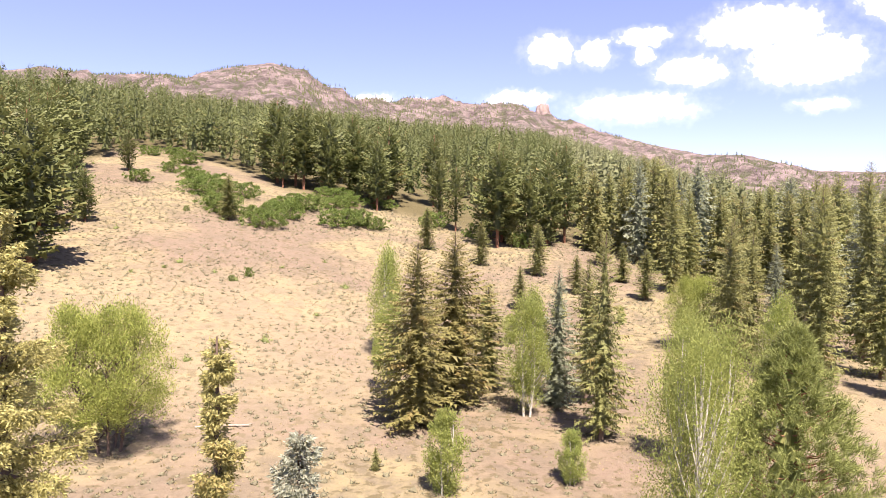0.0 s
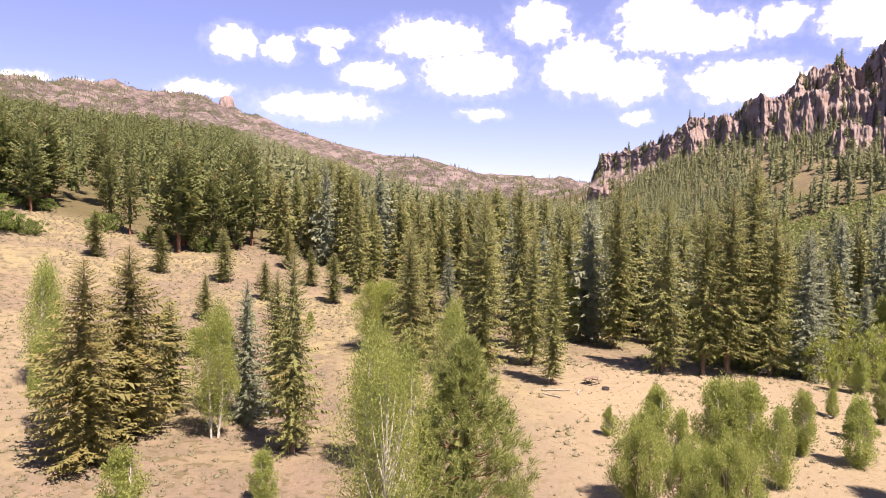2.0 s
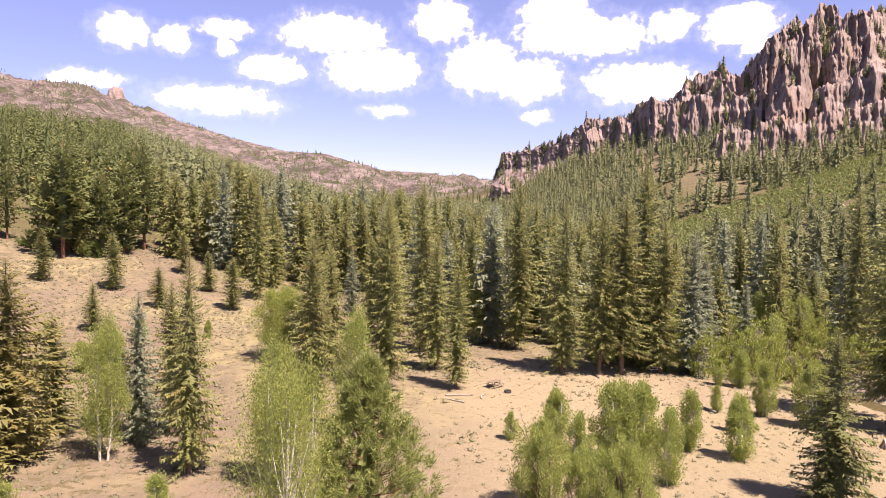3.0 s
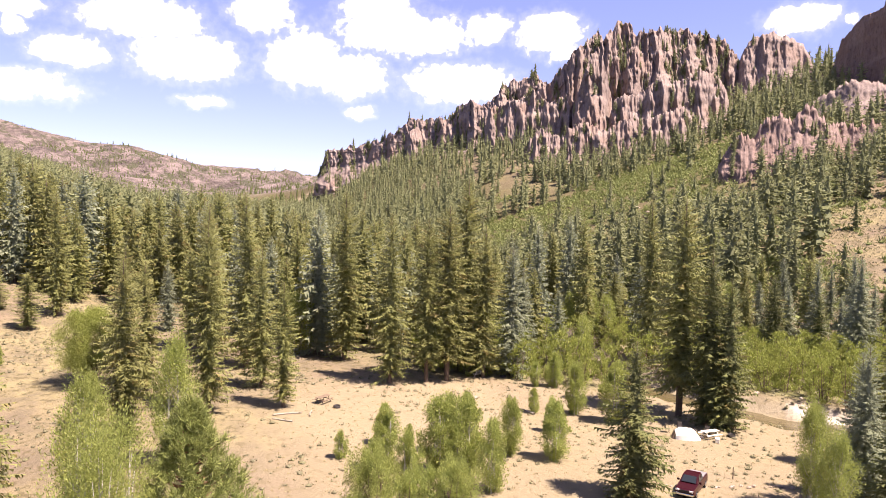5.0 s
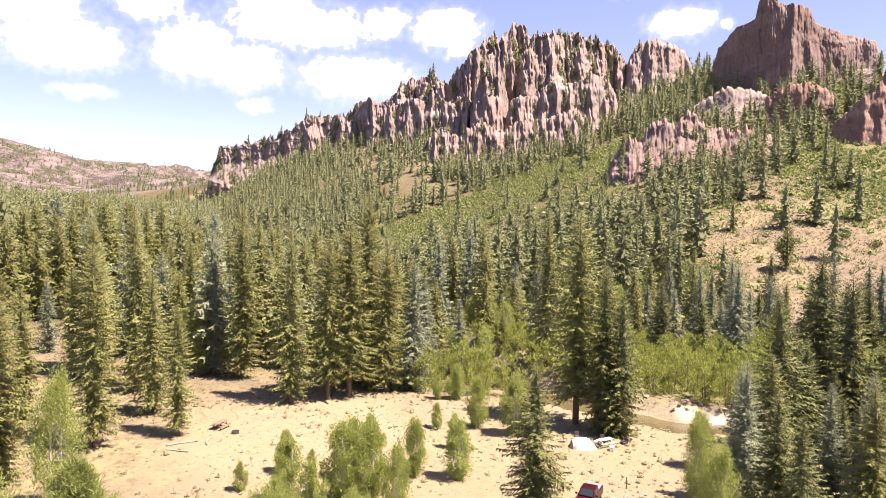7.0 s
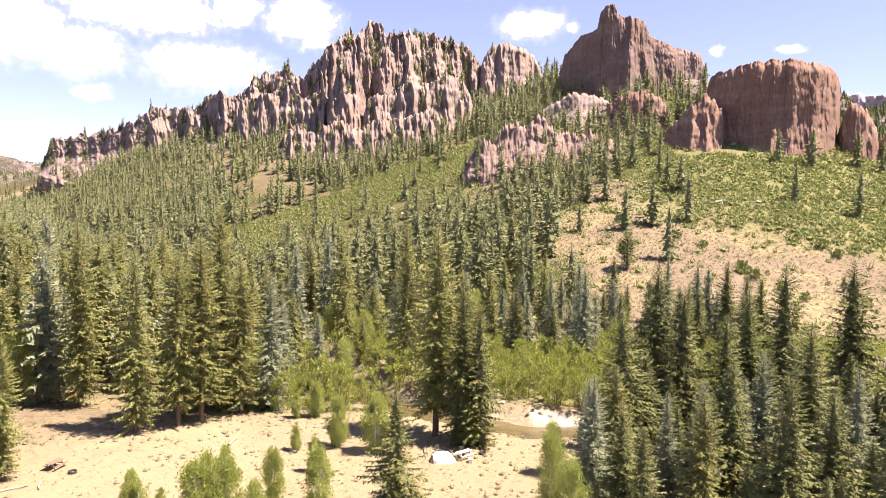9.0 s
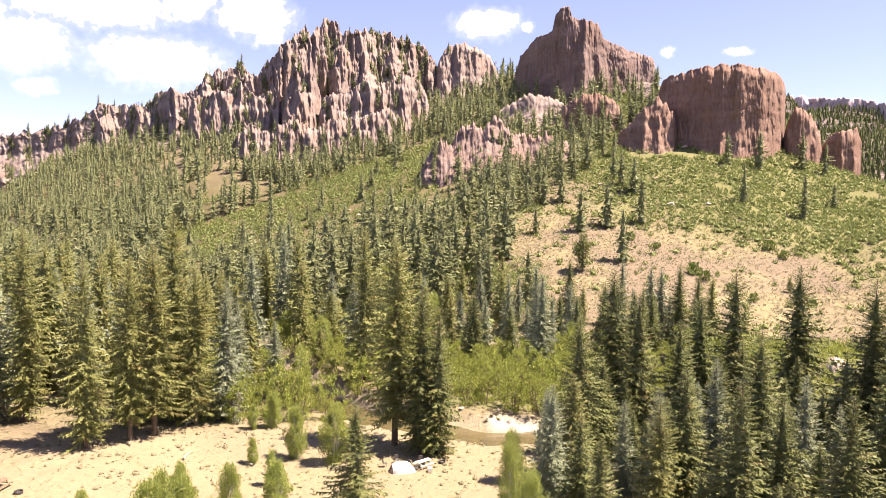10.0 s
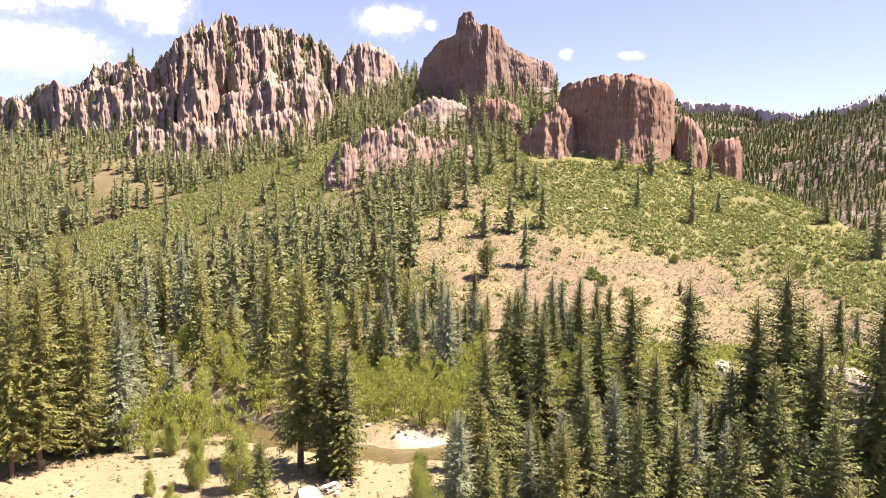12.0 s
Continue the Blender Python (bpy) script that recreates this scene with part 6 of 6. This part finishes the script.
def pickup_truck():
    """Front towards -x."""
    root = new("pickup_truck")
    y = 0.96
    prof = [(-2.75, 0.62, 0.98, 0.88), (-2.55, 0.45, 1.08, 0.93), (-1.35, 0.42, 1.18, y), (-0.6, 0.42, 1.2, y), (2.6, 0.46, 1.22, y), (2.78, 0.55, 1.18, 0.92)]
    part("body", loft([[(x, -w, a), (x, w, a), (x, w * 1.0, (a + b) / 2), (x, w * 0.95, b), (x, -w * 0.95, b), (x, -w, (a + b) / 2)] for x, a, b, w in prof], 0.03), M_PAINT, root)
    cab = [(-1.25, 0.86, 1.19, 1.2), (-0.55, 0.74, 1.19, 1.80), (-0.1, 0.72, 1.19, 1.86), (0.75, 0.72, 1.19, 1.84), (1.0, 0.84, 1.19, 1.25)]
    part("cab", loft([[(x, -0.9, a), (x, 0.9, a), (x, w, b), (x, -w, b)] for x, w, a, b in cab], 0.03), M_PAINT, root)
    bm = bmesh.new()
    bm.faces.new([bm.verts.new(c) for c in ((-1.2, -0.72, 1.27), (-1.2, 0.72, 1.27), (-0.62, 0.62, 1.77), (-0.62, -0.62, 1.77))])
    bmesh.ops.translate(bm, verts=bm.verts[:], vec=(-0.035, 0, 0.03))
    part("windshield", bm, M_GLASS, root, "dark sloping windscreen")
    for s in (-1, 1):
        for x0, x1 in ((-0.75, 0.05), (0.13, 0.78)):
            bm = bmesh.new()
            bm.faces.new([bm.verts.new(c) for c in ((x0, s * 0.905, 1.27), (x1, s * 0.905, 1.27), (x1 - 0.04, s * 0.775, 1.75), (x0 + 0.26, s * 0.775, 1.75))])
            part("side_window", bm, M_GLASS, root, "dark side window")
        part("headlight", box(0.1, 0.36, 0.18, (-2.73, s * 0.66, 0.82), 0.03), M_LAMP, root, "clear headlight")
        part("mirror", box(0.12, 0.24, 0.2, (-0.95, s * 1.07, 1.22), 0.03), M_PAINT, root)
        part("tail_light", box(0.06, 0.16, 0.34, (2.77, s * 0.8, 0.78), 0.02), M_PAINT, root, "red tail light")
        for x in (-1.75, 1.75):
            wheel(root, x, s * 0.86)
    part("bed_cover", box(1.72, 1.62, 0.06, (1.85, 0, 1.215), 0.02), M_COVER, root, "flat grey cover over the load bed")
    part("grille", box(0.06, 0.9, 0.2, (-2.77, 0, 0.76), 0.02), M_IRON, root)
    part("bumper", box(0.16, 1.8, 0.2, (-2.8, 0, 0.48), 0.05), M_CHROME, root, "bright metal bumper")
    part("bumper", box(0.16, 1.8, 0.2, (2.84, 0, 0.5), 0.05), M_CHROME, root, "bright metal bumper")
    return tagged(root, "dark red pickup truck with a grey bed cover, on dirt track", "truck")


on_ground(pickup_truck(), 61.9, 23.4, 0.12, 0.03, 0.88)


def tent():
    root = new("tent")
    rings = []
    for i in range(9):
        x = -1.6 + 3.2 * i / 8
        k = 1 - 0.18 * abs(x / 1.6) ** 3
        rings.append([(x * (1 + 0.03 * math.cos(a)), 1.35 * math.cos(a) * k, 1.75 * max(0.0, math.sin(a)) ** 0.62 * (1 - 0.3 * abs(x / 1.6) ** 4)) for a in [math.pi * j / 10 for j in range(11)]])
    part("fly_sheet", loft(rings), M_CANVAS, root, "smooth white fly sheet")
    part("porch", loft([[(1.55, -1.0, 0), (1.55, 1.0, 0), (1.55, 0.5, 1.2), (1.55, -0.5, 1.2)], [(2.4, -0.6, 0.0), (2.4, 0.6, 0.0), (2.35, 0.25, 0.25), (2.35, -0.25, 0.25)]]), M_CANVAS, root)
    part("end_panel", loft([[(-1.62, -1.1, 0), (-1.62, 1.1, 0), (-1.62, 0.6, 1.2), (-1.62, -0.6, 1.2)], [(-2.1, -0.8, 0), (-2.1, 0.8, 0), (-2.0, 0.3, 0.5), (-2.0, -0.3, 0.5)]]), M_SHADE, root, "brown end panel")
    for s in (-1, 1):
        part("tent_pole", rod((1.62, s * 0.55, 0), (1.62, s * 0.45, 1.25), 0.015), M_CHROME, root)
    return tagged(root, "white dome tent with a brown end pitched under spruces", "tent")


on_ground(tent(), 75.9, 29.5, -1.05, 0.05, 0.68)


def picnic_table(label, mat):
    root = new("picnic_table")
    for k in range(5):
        part("top_plank", box(2.0, 0.14, 0.04, (0, -0.3 + 0.15 * k, 0.72), 0.008), mat, root)
    for s in (-1, 1):
        for k in (0, 1):
            part("bench_plank", box(2.0, 0.13, 0.04, (0, s * (0.62 + 0.14 * k), 0.42), 0.008), mat, root)
        for q in (-1, 1):
            part("leg", rod((s * 0.7, q * 0.62, 0.0), (s * 0.7, q * 0.2, 0.72), 0.045, 0.045, 6), mat, root)
        part("cross_beam", box(0.07, 1.55, 0.09, (s * 0.7, 0, 0.34), 0.008), mat, root)
    return tagged(root, label, "table", "picnic tables")


on_ground(picnic_table("dark weathered wooden picnic table on dry grass", M_PLANK), 54.8, 65.0, 0.2)
on_ground(picnic_table("pale picnic table in the shade of spruces", M_PALE), 79.6, 61.0, 0.9)
on_ground(picnic_table("pale picnic table laden with camp gear beside the tent", M_PALE), 78.2, 27.6, -0.5)


def fire_ring(x, y):
    root = new("fire_ring")
    me_v, me_f = [], []
    n = 20
    for r, z in ((0.42, 0.0), (0.42, 0.28), (0.38, 0.28), (0.38, 0.02)):
        for k in range(n):
            a = 2 * math.pi * k / n
            me_v.append((r * math.cos(a), r * math.sin(a), z))
    part("ring", mesh_from("ring", me_v, grid_faces(4, n, True), M_IRON), None, root)
    part("ash", rod((0, 0, 0.0), (0, 0, 0.06), 0.38, 0.36, 16), M_COVER, root, "grey ash")
    on_ground(tagged(root, "low burnt iron fire ring on trodden soil", "fire ring", "fire rings"), x, y)


for x, y in ((54.6, 62.3), (80.1, 25.9), (81.7, 58.0)):
    fire_ring(x, y)


def camp_chair(x, y, turn):
    root = new("camp_chair")
    part("seat", box(0.5, 0.48, 0.05, (0, 0, 0.40), 0.015), M_BAG, root)
    bm = box(0.5, 0.05, 0.5, (0, 0.25, 0.43), 0.015)
    part("backrest", bm, M_BAG, root)
    for sx in (-0.23, 0.23):
        for sy in (-0.2, 0.22):
            part("leg", rod((sx, sy, 0), (sx * 0.9, sy * 0.8, 0.42), 0.012, 0.012, 6), M_IRON, root)
    on_ground(tagged(root, "dark folding camp chair near the tent", "chair", "camp chairs"), x, y, turn)


camp_chair(76.6, 31.8, 0.6)
camp_chair(78.3, 31.0, -0.9)
camp_chair(79.4, 28.4, 2.0)
cooler = box(0.7, 0.42, 0.4, (0, 0, 0), 0.03)
ob = new("cooler_box")
part("body", cooler, M_PALE, ob)
part("lid", box(0.72, 0.44, 0.08, (0, 0, 0.403), 0.02), M_CANVAS, ob, "white lid")
on_ground(tagged(ob, "pale cooler box on the ground beside the camp table", "cooler"), 77.0, 26.4, 0.4)
for k, (x, y, sx, sz) in enumerate(((77.6, 29.4, 0.7, 0.45), (78.9, 29.6, 0.5, 0.35), (76.9, 28.1, 0.6, 0.3))):
    bm = box(sx, sx * 0.6, sz, (0, 0, 0), 0.09, 0.8)
    me = bpy.data.meshes.new("duffel_bag")
    bm.to_mesh(me), bm.free()
    me.materials.append(M_BAG)
    on_ground(tagged(new("duffel_bag", me), "slumped dark bag among the camp gear", "bag", "camp bags"), x, y, k)

# posts and stones along the track
for k, (x, y) in enumerate(((67.4, 21.6), (63.4, 27.1), (72.5, 15.5))):
    me = bpy.data.meshes.new("fence_post")
    bm = rod((0, 0, -0.3), (0.03, 0.02, 1.15), 0.055, 0.045, 8)
    bm.to_mesh(me), bm.free()
    me.materials.append(M_BARK)
    on_ground(tagged(new("fence_post", me), "short dark wooden post beside the track", "post", "posts by the track"), x, y, k)


def stone_mesh(seed):
    r = r_(seed)
    bm = bmesh.new()
    bmesh.ops.create_icosphere(bm, subdivisions=2, radius=0.5)
    o = Vector(r.uniform(0, 50, 3))
    for v in bm.verts:
        v.co *= 0.75 + 0.55 * noise.noise(v.co * 1.7 + o) + 0.12 * noise.noise(v.co * 5 + o)
        v.co.z *= 0.6
    me = bpy.data.meshes.new("stone")
    bm.to_mesh(me), bm.free()
    me.materials.append(M_STONE)
    return me


STONES = [stone_mesh(i) for i in range(4)]
r = r_(77)
for k in range(26):
    f = k / 25
    x, y = 61.2 + 11 * f + r.uniform(-0.25, 0.25), 25.4 - 11.5 * f + r.uniform(-0.25, 0.25)
    ob = tagged(new("stone", STONES[k % 4]), "rounded grey-brown stone edging the dirt track", "stone", "stones along the track")
    s = r.uniform(0.3, 0.62)
    ob.matrix_basis = Matrix.Translation((x, y, hz(x, y) + 0.08 * s)) @ Matrix.Rotation(r.uniform(0, 6), 4, "Z") @ Matrix.Diagonal((s, s, s, 1))
for k in range(60):
    # boulders below the cliffs and along the river
    if k < 22:
        a, d = radians(r.uniform(62, 80)), r.uniform(99, 112)
        s = r.uniform(0.3, 1.0)
        label, grp = "pale river boulder on the gravel bank", "river boulders"
    else:
        a, d = radians(r.uniform(58, 104)), r.uniform(255, 320)
        s = r.uniform(1.0, 3.2)
        label, grp = "grey boulder fallen on the brushy slope", "fallen boulders"
    x, y = d * math.sin(a), d * math.cos(a)
    ob = tagged(new("boulder", STONES[k % 4]), label, "boulder", grp)
    ob.matrix_basis = Matrix.Translation((x, y, hz(x, y) + 0.1 * s)) @ Matrix.Rotation(r.uniform(0, 6), 4, "Z") @ Matrix.Diagonal((s, s * r.uniform(0.7, 1.3), s, 1))


def log(x, y, length, turn, radius, label, tilt=0.0):
    v, f = tube([(-length / 2, 0, radius * 0.7), (-length * 0.1, 0.04 * length, radius * 0.8), (length / 2, 0, radius * 0.6)], (radius, radius * 0.85, radius * 0.5), 8)
    pieces = [(v, f)]
    rr = r_(int(x * 10) % 1000)
    for _ in range(3):
        p = rr.uniform(-0.3, 0.45) * length
        pieces.append(tube([(p, 0, radius * 0.8), (p + 0.15 * length, rr.uniform(-0.2, 0.2) * length, radius * rr.uniform(0.8, 2.5))], (radius * 0.35, radius * 0.1), 5))
    v, f = join(pieces)
    on_ground(tagged(new("fallen_log", mesh_from("fallen_log", v, f, M_DEAD, True)), label, "log", "fallen logs"), x, y, turn)


log(70.1, 54.2, 2.4, 0.3, 0.18, "short grey log lying on the meadow")
log(71.3, 46.8, 2.2, 1.2, 0.16, "short grey log lying on the meadow")
log(-15.3, 61.8, 4.5, 0.15, 0.14, "long bleached log in the dry grass")
log(49.0, 64.2, 3.2, -0.5, 0.12, "bleached dead branch under a spruce")
log(47.4, 63.0, 2.6, 1.9, 0.1, "bleached dead branch under a spruce")
log(51.0, 62.6, 2.2, 0.8, 0.09, "bleached dead branch under a spruce")
log(82.0, 95.0, 5.0, 0.7, 0.2, "grey fallen trunk among the spruces")
